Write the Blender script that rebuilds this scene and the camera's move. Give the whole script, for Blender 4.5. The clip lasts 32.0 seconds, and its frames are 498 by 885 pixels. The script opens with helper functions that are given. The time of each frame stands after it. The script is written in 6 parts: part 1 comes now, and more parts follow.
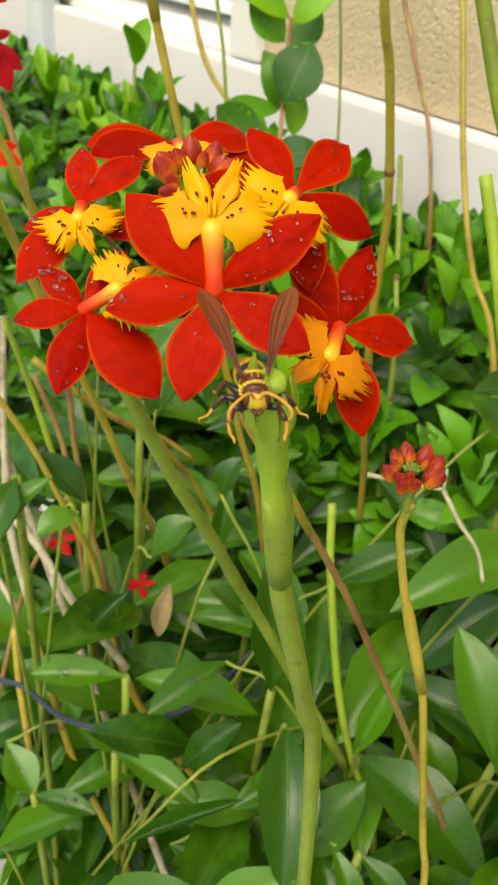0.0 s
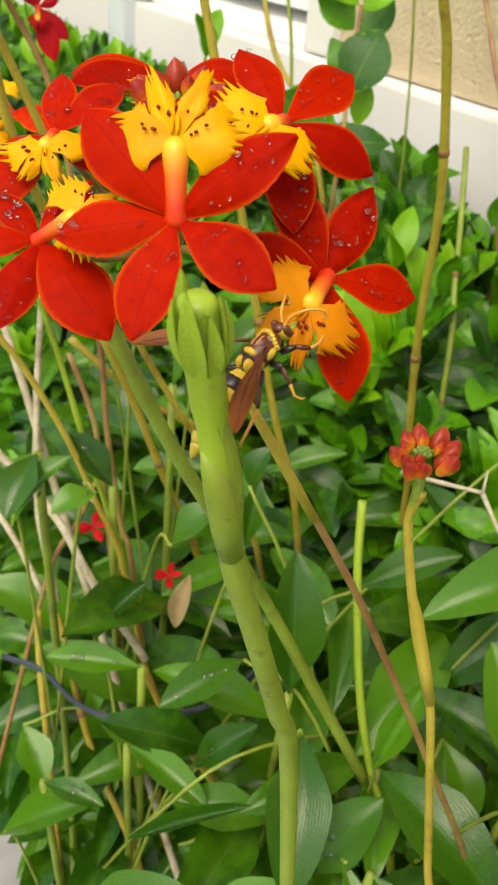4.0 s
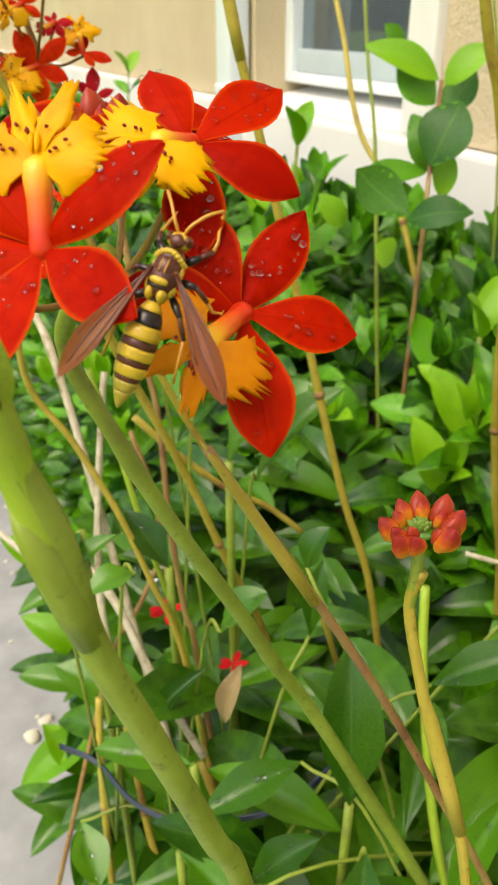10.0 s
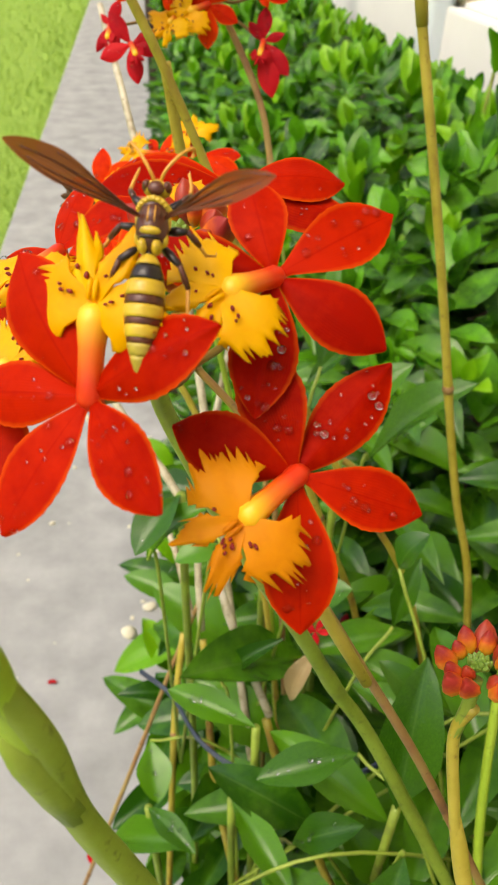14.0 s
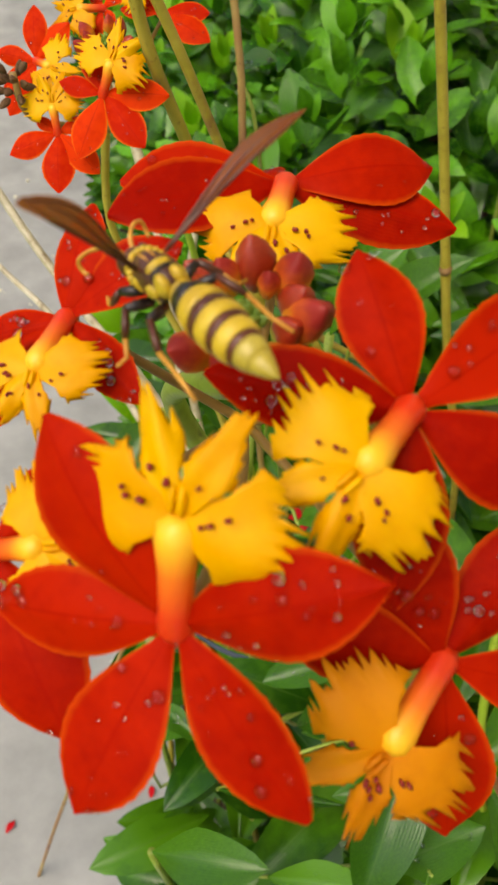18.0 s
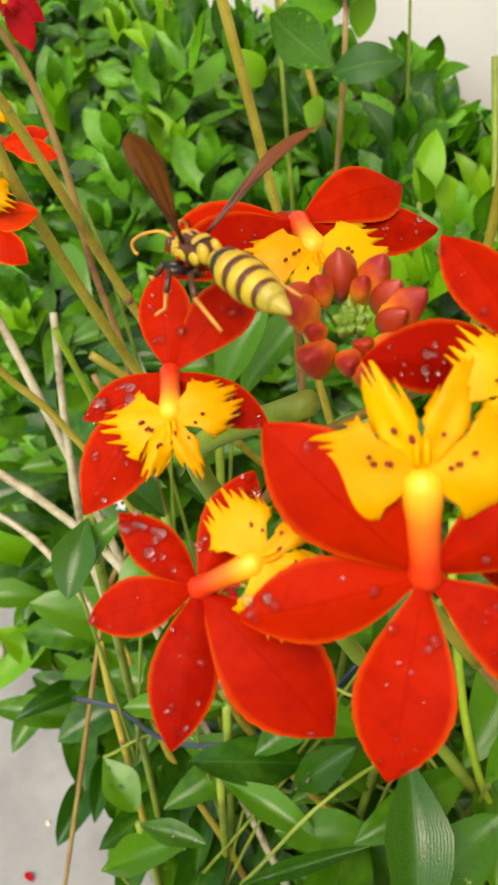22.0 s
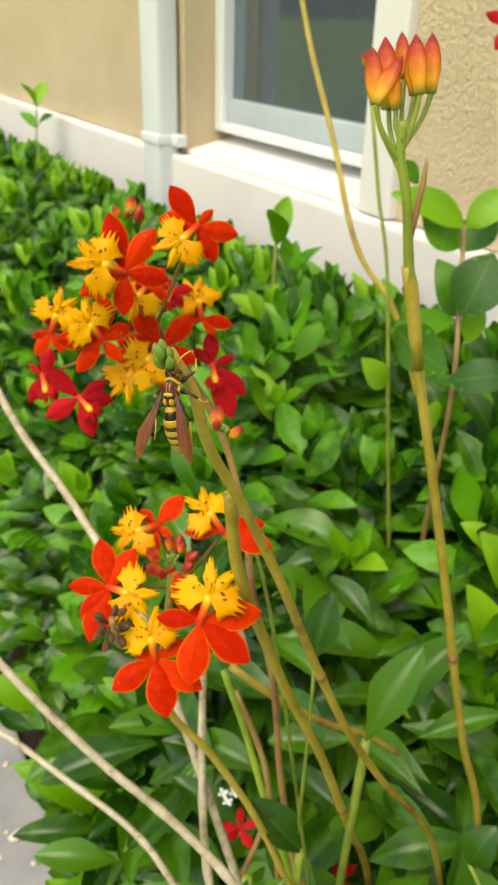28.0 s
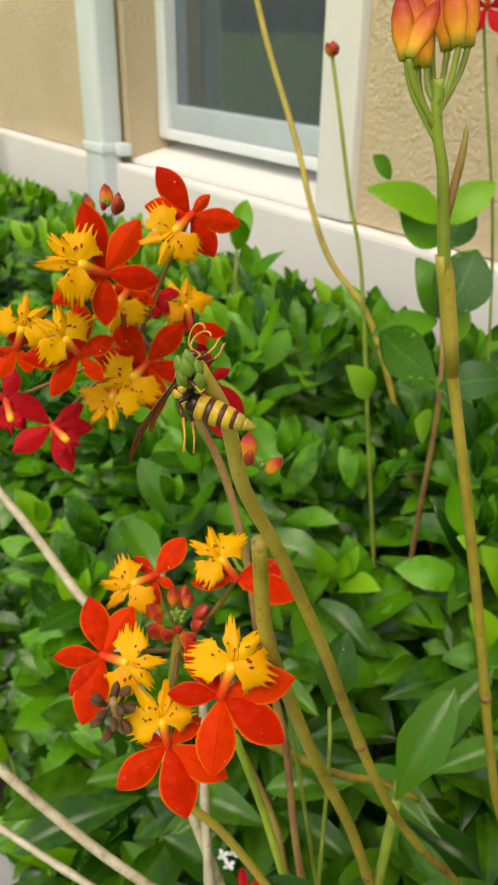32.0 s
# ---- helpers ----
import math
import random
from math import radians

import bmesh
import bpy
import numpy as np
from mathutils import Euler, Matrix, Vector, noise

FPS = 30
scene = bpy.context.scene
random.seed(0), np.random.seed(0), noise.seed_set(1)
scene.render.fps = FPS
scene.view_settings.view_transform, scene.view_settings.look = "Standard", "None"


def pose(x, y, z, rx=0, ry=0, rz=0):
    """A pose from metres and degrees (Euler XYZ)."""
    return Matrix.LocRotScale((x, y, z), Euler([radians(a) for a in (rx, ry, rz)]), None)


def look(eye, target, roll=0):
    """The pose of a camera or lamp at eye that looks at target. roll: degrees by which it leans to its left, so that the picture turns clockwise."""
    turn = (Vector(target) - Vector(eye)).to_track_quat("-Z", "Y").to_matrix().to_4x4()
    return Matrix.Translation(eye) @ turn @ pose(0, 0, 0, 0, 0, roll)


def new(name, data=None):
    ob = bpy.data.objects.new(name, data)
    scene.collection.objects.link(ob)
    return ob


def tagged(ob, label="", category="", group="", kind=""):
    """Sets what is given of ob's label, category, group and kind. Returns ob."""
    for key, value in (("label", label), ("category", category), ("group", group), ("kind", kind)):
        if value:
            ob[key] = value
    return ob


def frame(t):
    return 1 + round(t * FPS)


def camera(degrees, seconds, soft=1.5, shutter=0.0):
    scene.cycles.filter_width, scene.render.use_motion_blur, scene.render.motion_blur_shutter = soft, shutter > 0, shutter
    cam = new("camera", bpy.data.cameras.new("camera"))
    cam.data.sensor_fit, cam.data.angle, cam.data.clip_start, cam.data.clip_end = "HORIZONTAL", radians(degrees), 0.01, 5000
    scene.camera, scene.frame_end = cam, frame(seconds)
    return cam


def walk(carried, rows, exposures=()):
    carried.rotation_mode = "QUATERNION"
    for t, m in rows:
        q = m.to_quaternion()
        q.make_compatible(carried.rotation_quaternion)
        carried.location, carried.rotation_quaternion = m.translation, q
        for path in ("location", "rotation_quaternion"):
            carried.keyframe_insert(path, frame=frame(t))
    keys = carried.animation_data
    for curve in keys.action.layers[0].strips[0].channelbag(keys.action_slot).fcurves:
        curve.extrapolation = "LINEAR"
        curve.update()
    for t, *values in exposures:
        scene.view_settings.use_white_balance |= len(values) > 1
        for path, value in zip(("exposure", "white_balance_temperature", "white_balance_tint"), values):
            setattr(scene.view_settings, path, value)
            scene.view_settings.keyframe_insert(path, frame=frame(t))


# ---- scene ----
EXPOSURES = (
    (0.0, 0.53, 7300, 10),
    (5.0, 0.62, 7300, 10),
    (13.0, 0.70, 7300, 10),
    (18.0, 0.40, 7300, 10),
    (20.0, 0.44, 7300, 10),
    (22.0, 0.68, 7300, 10),
    (23.5, 0.70, 7300, 10),
    (24.5, 0.62, 7300, 10),
    (29.0, 0.50, 7300, 10),
    (30.0, 0.46, 7300, 10),
    (31.0, 0.22, 7300, 10),
    (32.0, 0.22, 7300, 10),
)

cam = camera(35.18, 32.0, soft=1.5)
cam.data.dof.use_dof, cam.data.dof.focus_distance, cam.data.dof.aperture_fstop = True, 0.12, 90.0
# seconds, eye, target, lean
PATH = [
    (0, (0.0203, 0.0359, 0.7572), (0.1284, 0.1618, 0.6456), 6.14),
    (0.5, (0.0194, 0.0262, 0.7538), (0.1262, 0.1563, 0.6457), 7.41),
    (1, (0.0063, 0.0064, 0.7532), (0.1144, 0.1452, 0.6581), 8.00),
    (1.5, (0.0100, 0.0067, 0.7473), (0.1181, 0.1496, 0.6585), 7.77),
    (2, (0.0225, 0.0215, 0.7469), (0.1260, 0.1636, 0.6515), 7.85),
    (2.5, (0.0283, 0.0364, 0.7499), (0.1266, 0.1719, 0.6404), 6.96),
    (3, (0.0291, 0.0338, 0.7503), (0.1274, 0.1683, 0.6396), 7.06),
    (3.5, (0.0329, 0.0327, 0.7471), (0.1297, 0.1678, 0.6359), 6.67),
    (5.5, (0.0430, 0.0377, 0.7443), (0.1349, 0.1749, 0.6315), 5.34),
    (6, (0.0342, 0.0224, 0.7525), (0.1291, 0.1585, 0.6409), 5.37),
    (6.5, (0.0324, 0.0064, 0.7582), (0.1294, 0.1421, 0.6480), 4.44),
    (7, (0.0314, 0.0020, 0.7591), (0.1295, 0.1374, 0.6494), 4.52),
    (7.5, (0.0341, 0.0046, 0.7566), (0.1307, 0.1417, 0.6476), 4.63),
    (8, (0.0425, 0.0177, 0.7448), (0.1352, 0.1572, 0.6356), 3.58),
    (8.5, (0.0510, 0.0214, 0.7417), (0.1372, 0.1660, 0.6337), 1.94),
    (9, (0.0604, 0.0263, 0.7367), (0.1361, 0.1786, 0.6314), 0.12),
    (9.5, (0.0622, 0.0265, 0.7347), (0.1349, 0.1879, 0.6417), -0.56),
    (10, (0.0678, 0.0319, 0.7349), (0.1393, 0.1928, 0.6401), 0.04),
    (10.5, (0.0720, 0.0349, 0.7360), (0.1406, 0.1950, 0.6378), 0.77),
    (11, (0.0694, 0.0368, 0.7363), (0.1416, 0.1963, 0.6396), 2.94),
    (11.5, (0.0658, 0.0309, 0.7445), (0.1316, 0.1910, 0.6443), 5.09),
    (12, (0.0694, 0.0262, 0.7485), (0.1286, 0.1873, 0.6457), 4.73),
    (12.5, (0.0779, 0.0313, 0.7519), (0.1292, 0.1920, 0.6444), 5.48),
    (13, (0.0753, 0.0381, 0.7531), (0.1185, 0.1996, 0.6434), 5.74),
    (13.5, (0.0821, 0.0424, 0.7557), (0.1173, 0.2033, 0.6423), 3.97),
    (15.5, (0.0847, 0.0716, 0.7602), (0.1224, 0.2195, 0.6308), 1.88),
    (16, (0.0796, 0.0745, 0.7646), (0.1175, 0.2177, 0.6303), 2.05),
    (16.5, (0.0757, 0.0772, 0.7664), (0.1174, 0.2142, 0.6268), 3.11),
    (17, (0.0748, 0.0788, 0.7678), (0.1179, 0.2108, 0.6240), 3.42),
    (17.5, (0.0757, 0.0830, 0.7685), (0.1192, 0.2109, 0.6211), 4.01),
    (18, (0.0771, 0.0910, 0.7651), (0.1196, 0.2153, 0.6143), 3.88),
    (18.5, (0.0776, 0.0927, 0.7617), (0.1203, 0.2137, 0.6082), 4.89),
    (19, (0.0779, 0.0956, 0.7604), (0.1169, 0.2162, 0.6058), 1.07),
    (19.5, (0.0744, 0.1046, 0.7582), (0.1216, 0.2255, 0.6060), 3.14),
    (20, (0.0701, 0.1094, 0.7581), (0.1251, 0.2302, 0.6085), 1.41),
    (20.5, (0.0622, 0.1066, 0.7571), (0.1327, 0.2287, 0.6152), 2.97),
    (21, (0.0560, 0.0964, 0.7621), (0.1273, 0.2183, 0.6205), 1.19),
    (21.5, (0.0512, 0.0920, 0.7658), (0.1314, 0.2136, 0.6287), 1.51),
    (22, (0.0469, 0.0939, 0.7636), (0.1340, 0.2150, 0.6304), -0.86),
    (22.5, (0.0479, 0.0958, 0.7648), (0.1385, 0.2145, 0.6319), -1.69),
    (23, (0.0470, 0.1020, 0.7622), (0.1421, 0.2182, 0.6301), -0.97),
    (23.5, (0.0474, 0.1057, 0.7670), (0.1410, 0.2198, 0.6320), 0.38),
    (24, (0.0410, 0.1121, 0.7852), (0.1340, 0.2314, 0.6544), 2.46),
    (24.5, (0.0248, 0.1105, 0.8172), (0.1158, 0.2364, 0.6912), 3.07),
    (25, (0.0147, 0.1097, 0.8244), (0.1018, 0.2474, 0.7085), 1.97),
    (25.5, (0.0188, 0.1145, 0.8290), (0.1048, 0.2567, 0.7177), 0.08),
    (26, (0.0265, 0.1236, 0.8375), (0.1165, 0.2665, 0.7305), 1.02),
    (26.5, (0.0204, 0.1215, 0.8420), (0.1124, 0.2669, 0.7401), 1.64),
    (28.5, (0.0206, 0.1489, 0.8094), (0.1173, 0.2958, 0.7140), 1.52),
    (29, (0.0262, 0.1481, 0.8062), (0.1145, 0.3011, 0.7124), 0.89),
    (29.5, (0.0227, 0.1574, 0.8072), (0.1131, 0.3091, 0.7133), -0.24),
    (30, (0.0198, 0.1738, 0.8034), (0.1177, 0.3201, 0.7084), 0.65),
    (30.5, (0.0249, 0.1806, 0.8033), (0.1289, 0.3237, 0.7100), 0.71),
    (31, (0.0238, 0.1766, 0.8040), (0.1310, 0.3192, 0.7136), 1.35),
    (31.5, (0.0252, 0.1805, 0.8017), (0.1334, 0.3212, 0.7094), 1.32),
    (32, (0.0269, 0.1825, 0.8033), (0.1343, 0.3223, 0.7088), 0.99),
]
walk(cam, [(t, look(eye, aim, lean)) for t, eye, aim, lean in PATH], EXPOSURES)

# ---- sky and sun: bright, thin overcast ----
world = bpy.data.worlds.new("sky")
scene.world = world
world.use_nodes = True
wn = world.node_tree.nodes
sky = wn.new("ShaderNodeTexSky")
sky.sky_type, sky.sun_disc = "NISHITA", False
sky.sun_elevation, sky.sun_rotation = radians(58), radians(250)
sky.air_density, sky.dust_density = 1.0, 4.0
world.node_tree.links.new(sky.outputs[0], wn["Background"].inputs[0])
wn["Background"].inputs[1].default_value = 0.15
sun = new("sun", bpy.data.lights.new("sun", "SUN"))
sun.data.energy, sun.data.angle, sun.data.color = 1.0, radians(40), (1.0, 0.95, 0.87)
sun.matrix_world = look((-1.2, -0.4, 3.0), (0.1, 0.2, 0.5))


# ---- materials ----
def shader(name, rough=0.5, spec=0.5, metal=0.0):
    m = bpy.data.materials.new(name)
    m.use_nodes = True
    b = m.node_tree.nodes["Principled BSDF"]
    b.inputs["Roughness"].default_value = rough
    b.inputs["Specular IOR Level"].default_value = spec
    b.inputs["Metallic"].default_value = metal
    return m, m.node_tree.nodes, m.node_tree.links, b


def node(nodes, kind, **kw):
    n = nodes.new("ShaderNode" + kind)
    for k, v in kw.items():
        if k == "op":
            n.operation = v
        elif k == "blend":
            n.data_type, n.blend_type = "RGBA", v
        else:
            n.inputs[k.replace("_", " ")].default_value = v
    return n


def noise_node(nodes, links, scale, detail=3.0, rough=0.55, where="Object"):
    c = nodes.new("ShaderNodeTexCoord")
    n = node(nodes, "TexNoise", Scale=scale, Detail=detail, Roughness=rough)
    links.new(c.outputs[where], n.inputs["Vector"])
    return n


def ramp(nodes, links, src, stops):
    r = nodes.new("ShaderNodeValToRGB")
    e = r.color_ramp.elements
    while len(e) < len(stops):
        e.new(0.5)
    for el, (p, c) in zip(e, stops):
        el.position, el.color = p, (*c, 1)
    links.new(src, r.inputs[0])
    return r


def bump(nodes, links, b, src, strength, distance):
    n = node(nodes, "Bump", Strength=strength, Distance=distance)
    links.new(src, n.inputs["Height"])
    links.new(n.outputs[0], b.inputs["Normal"])
    return n


def speckled(name, stops, scale, rough=0.5, spec=0.5, bump_by=0.2, bump_far=0.0005, fine=None, where="Object"):
    m, n, l, b = shader(name, rough, spec)
    t = noise_node(n, l, scale, 5.0, 0.6, where)
    r = ramp(n, l, t.outputs["Fac"], stops)
    l.new(r.outputs[0], b.inputs["Base Color"])
    if bump_by:
        f = noise_node(n, l, fine or scale * 6, 4.0, 0.6, where)
        bump(n, l, b, f.outputs["Fac"], bump_by, bump_far)
    return m


def blade(name, low, high, rough, vein, trans=0.25, rib=0.5, spec=0.5, edge=None, random_by=0.35, side_veins=0.0, relief=0.25, grain_scale=90.0, beads=0.0):
    """Leaf or petal skin: colour from grain, object and island chance, a midrib and fine veins along the blade."""
    m, n, l, b = shader(name, rough, spec)
    uv = n.new("ShaderNodeUVMap")
    sep = n.new("ShaderNodeSeparateXYZ")
    l.new(uv.outputs[0], sep.inputs[0])
    grain = noise_node(n, l, grain_scale, 4.0, 0.6)
    info = n.new("ShaderNodeObjectInfo")
    geo = n.new("ShaderNodeNewGeometry")
    add = node(n, "Math", op="ADD")
    l.new(info.outputs["Random"], add.inputs[0])
    l.new(geo.outputs["Random Per Island"], add.inputs[1])
    fract = node(n, "Math", op="FRACT")
    l.new(add.outputs[0], fract.inputs[0])
    mixf = node(n, "MapRange", From_Min=0.0, From_Max=1.0, To_Min=-random_by, To_Max=random_by)
    l.new(fract.outputs[0], mixf.inputs["Value"])
    tot = node(n, "Math", op="ADD")
    l.new(mixf.outputs[0], tot.inputs[0])
    l.new(grain.outputs["Fac"], tot.inputs[1])
    col = ramp(n, l, tot.outputs[0], [(0.2, low), (0.75, high)])
    # midrib: |v - 0.5|
    off = node(n, "Math", op="SUBTRACT")
    l.new(sep.outputs["Y"], off.inputs[0])
    off.inputs[1].default_value = 0.5
    ab = node(n, "Math", op="ABSOLUTE")
    l.new(off.outputs[0], ab.inputs[0])
    ribm = node(n, "MapRange", From_Min=0.0, From_Max=0.03, To_Min=rib, To_Max=0.0)
    l.new(ab.outputs[0], ribm.inputs["Value"])
    mix = node(n, "Mix", blend="MIX")
    l.new(ribm.outputs[0], mix.inputs[0])
    l.new(col.outputs[0], mix.inputs[6])
    mix.inputs[7].default_value = (*vein, 1)
    out = mix.outputs[2]
    if edge:
        em = node(n, "MapRange", From_Min=0.42, From_Max=0.5, To_Min=0.0, To_Max=0.6)
        l.new(ab.outputs[0], em.inputs["Value"])
        mix2 = node(n, "Mix", blend="MIX")
        l.new(em.outputs[0], mix2.inputs[0])
        l.new(out, mix2.inputs[6])
        mix2.inputs[7].default_value = (*edge, 1)
        out = mix2.outputs[2]
    l.new(out, b.inputs["Base Color"])
    # veins
    wave = node(n, "TexWave", Scale=5.0, Distortion=1.5, Detail=1.0)
    wave.bands_direction = "Y"
    wv = n.new("ShaderNodeMapping")
    wv.inputs["Scale"].default_value = (1.0, 1.4, 1.0)
    if side_veins:
        wv.inputs["Rotation"].default_value = (0, 0, side_veins)
    l.new(uv.outputs[0], wv.inputs[0])
    l.new(wv.outputs[0], wave.inputs["Vector"])
    hsum = node(n, "Math", op="MULTIPLY_ADD")
    l.new(grain.outputs["Fac"], hsum.inputs[0])
    hsum.inputs[1].default_value = 1.2
    l.new(wave.outputs["Fac"], hsum.inputs[2])
    height = hsum.outputs[0]
    if beads:
        vm = n.new("ShaderNodeMapping")
        vm.inputs["Scale"].default_value = (26.0, 13.0, 1.0)
        l.new(uv.outputs[0], vm.inputs[0])
        vo = node(n, "TexVoronoi", Scale=1.0, Randomness=1.0)
        l.new(vm.outputs[0], vo.inputs["Vector"])
        l.new(info.outputs["Random"], vm.inputs["Location"])
        dome = node(n, "MapRange", From_Min=0.12, From_Max=0.30, To_Min=beads, To_Max=0.0)
        l.new(vo.outputs["Distance"], dome.inputs["Value"])
        both = node(n, "Math", op="ADD")
        l.new(height, both.inputs[0])
        l.new(dome.outputs[0], both.inputs[1])
        height = both.outputs[0]
    bump(n, l, b, height, relief, 0.0006)
    if trans:
        t = n.new("ShaderNodeBsdfTranslucent")
        l.new(out, t.inputs[0])
        ms = n.new("ShaderNodeMixShader")
        ms.inputs[0].default_value = trans
        l.new(b.outputs[0], ms.inputs[1])
        l.new(t.outputs[0], ms.inputs[2])
        l.new(ms.outputs[0], n["Material Output"].inputs[0])
    return m


M = {}
M["petal"] = blade("petal_red", (0.34, 0.005, 0.0008), (0.50, 0.014, 0.0012), 0.5, (0.36, 0.004, 0.0005), 0.22, 0.6, 0.04, edge=(0.72, 0.10, 0.006), relief=0.05, grain_scale=7.0)
M["petal_dark"] = blade("petal_crimson", (0.42, 0.004, 0.012), (0.58, 0.010, 0.016), 0.5, (0.38, 0.004, 0.008), 0.2, 0.3, 0.10, relief=0.06, grain_scale=7.0)
M["lip"] = blade("lip_yellow", (0.82, 0.37, 0.001), (0.88, 0.48, 0.003), 0.5, (0.85, 0.42, 0.002), 0.2, 0.0, 0.2, relief=0.0, grain_scale=6.0)
M["lip_orange"] = blade("lip_orange", (0.66, 0.20, 0.002), (0.78, 0.29, 0.004), 0.55, (0.8, 0.28, 0.003), 0.25, 0.0, 0.2, relief=0.0, grain_scale=6.0)
M["hedge"] = blade("hedge_leaf", (0.012, 0.085, 0.002), (0.11, 0.37, 0.008), 0.22, (0.12, 0.30, 0.03), 0.08, 0.5, 0.5, side_veins=0.5, relief=0.4, beads=2.0)
M["hedge_young"] = blade("young_leaf", (0.14, 0.40, 0.006), (0.27, 0.58, 0.016), 0.32, (0.20, 0.36, 0.06), 0.30, 0.4, side_veins=0.5)
# orchid leaves; low hedge leaves take it too, its darker green imitating shade
M["orchid_and_shade_leaf"] = blade("orchid_and_shade_leaf", (0.016, 0.078, 0.003), (0.072, 0.215, 0.007), 0.24, (0.08, 0.18, 0.025), 0.08, 0.5, 0.5, relief=0.14, beads=3.0)
dm = bpy.data.materials.new("water")
dm.use_nodes = True
dn, dl = dm.node_tree.nodes, dm.node_tree.links
dt, dg, dx = dn.new("ShaderNodeBsdfTransparent"), dn.new("ShaderNodeBsdfGlossy"), dn.new("ShaderNodeMixShader")
dt.inputs[0].default_value = (0.97, 0.97, 0.97, 1)
dg.inputs["Roughness"].default_value = 0.03
dl.new(node(dn, "Fresnel", IOR=1.36).outputs[0], dx.inputs[0])
dl.new(dt.outputs[0], dx.inputs[1])
dl.new(dg.outputs[0], dx.inputs[2])
dl.new(dx.outputs[0], dn["Material Output"].inputs[0])
M["drop"] = dm
M["spot"] = shader("dark_red_spot", 0.5)[0]
M["spot"].node_tree.nodes["Principled BSDF"].inputs["Base Color"].default_value = (0.22, 0.004, 0.004, 1)


def stem_skin(name, low, high, dark, scale=35.0):
    """Cane skin: blotches, fine brown freckles, and long streaks."""
    m, n, l, b = shader(name, 0.45)
    t = noise_node(n, l, scale, 5.0, 0.65)
    r = ramp(n, l, t.outputs["Fac"], [(0.3, dark), (0.44, low), (0.65, high)])
    g = noise_node(n, l, 420.0, 3.0, 0.7)
    k = ramp(n, l, g.outputs["Fac"], [(0.60, (0, 0, 0)), (0.72, (0.65, 0.65, 0.65))])
    mx = node(n, "Mix", blend="MIX")
    l.new(k.outputs[0], mx.inputs[0])
    l.new(r.outputs[0], mx.inputs[6])
    mx.inputs[7].default_value = (*(0.55 * c for c in dark), 1)
    l.new(mx.outputs[2], b.inputs["Base Color"])
    f = noise_node(n, l, 400.0, 3.0, 0.6)
    bump(n, l, b, f.outputs["Fac"], 0.25, 0.0004)
    return m


M["stem_green"] = stem_skin("stem_green", (0.20, 0.27, 0.03), (0.28, 0.38, 0.05), (0.14, 0.16, 0.03))
M["stem_bright"] = stem_skin("stem_bright", (0.28, 0.42, 0.03), (0.38, 0.52, 0.05), (0.22, 0.30, 0.03))
M["stem_yellow"] = stem_skin("stem_yellow", (0.35, 0.28, 0.03), (0.48, 0.38, 0.06), (0.20, 0.08, 0.03))
M["stem_brown"] = stem_skin("stem_brown", (0.30, 0.15, 0.06), (0.36, 0.26, 0.08), (0.13, 0.05, 0.03))
M["stem_white"] = stem_skin("stem_dry", (0.42, 0.37, 0.25), (0.60, 0.55, 0.42), (0.20, 0.14, 0.07), 110.0)
M["node"] = speckled("cane_node", [(0.3, (0.16, 0.07, 0.03)), (0.7, (0.34, 0.20, 0.08))], 90, 0.6, 0.3, 0.3)
M["bud"] = speckled("bud_red", [(0.35, (0.26, 0.014, 0.008)), (0.6, (0.42, 0.04, 0.010)), (0.75, (0.50, 0.14, 0.015))], 70, 0.38, bump_by=0.1)
M["bud_green"] = speckled("bud_green", [(0.3, (0.10, 0.19, 0.025)), (0.7, (0.21, 0.34, 0.04))], 200, 0.4, bump_by=0.1)
M["stucco"] = speckled("stucco", [(0.3, (0.60, 0.49, 0.31)), (0.7, (0.68, 0.57, 0.38))], 6, 0.9, 0.2, 0.8, 0.006, fine=230)
M["trim"] = speckled("painted_trim", [(0.3, (0.76, 0.75, 0.71)), (0.7, (0.81, 0.80, 0.76))], 8, 0.7, 0.3, 0.15, 0.001, fine=150)
M["white"] = speckled("white_paint", [(0.3, (0.72, 0.78, 0.80)), (0.7, (0.78, 0.83, 0.85))], 9, 0.45, 0.5, 0.05, 0.0005)
M["concrete"] = speckled("concrete", [(0.3, (0.27, 0.28, 0.27)), (0.55, (0.35, 0.36, 0.35)), (0.75, (0.43, 0.44, 0.43))], 14, 0.85, 0.3, 0.25, 0.001, fine=260)
M["twig"] = speckled("twig_bark", [(0.3, (0.05, 0.03, 0.018)), (0.7, (0.12, 0.075, 0.04))], 60, 0.85, 0.2, 0.5)
M["soil"] = speckled("soil", [(0.3, (0.022, 0.016, 0.010)), (0.7, (0.06, 0.04, 0.024))], 30, 0.95, 0.2, 0.8, 0.006)
M["grass"] = speckled("grass", [(0.3, (0.24, 0.42, 0.06)), (0.7, (0.38, 0.56, 0.10))], 40, 0.8, 0.2, 0.8, 0.01)


# ---- builders ----
def mesh_from(name, bm, material, smooth=True):
    me = bpy.data.meshes.new(name)
    bm.normal_update()
    bm.to_mesh(me)
    bm.free()
    me.materials.append(material)
    if smooth:
        me.polygons.foreach_set("use_smooth", [True] * len(me.polygons))
    return me


def part(name, bm, material, parent, label="", smooth=True):
    me = bm if isinstance(bm, bpy.types.Mesh) else mesh_from(name, bm, material, smooth)
    ob = new(name, me)
    ob.parent = parent
    if label:
        tagged(ob, label)
    return ob


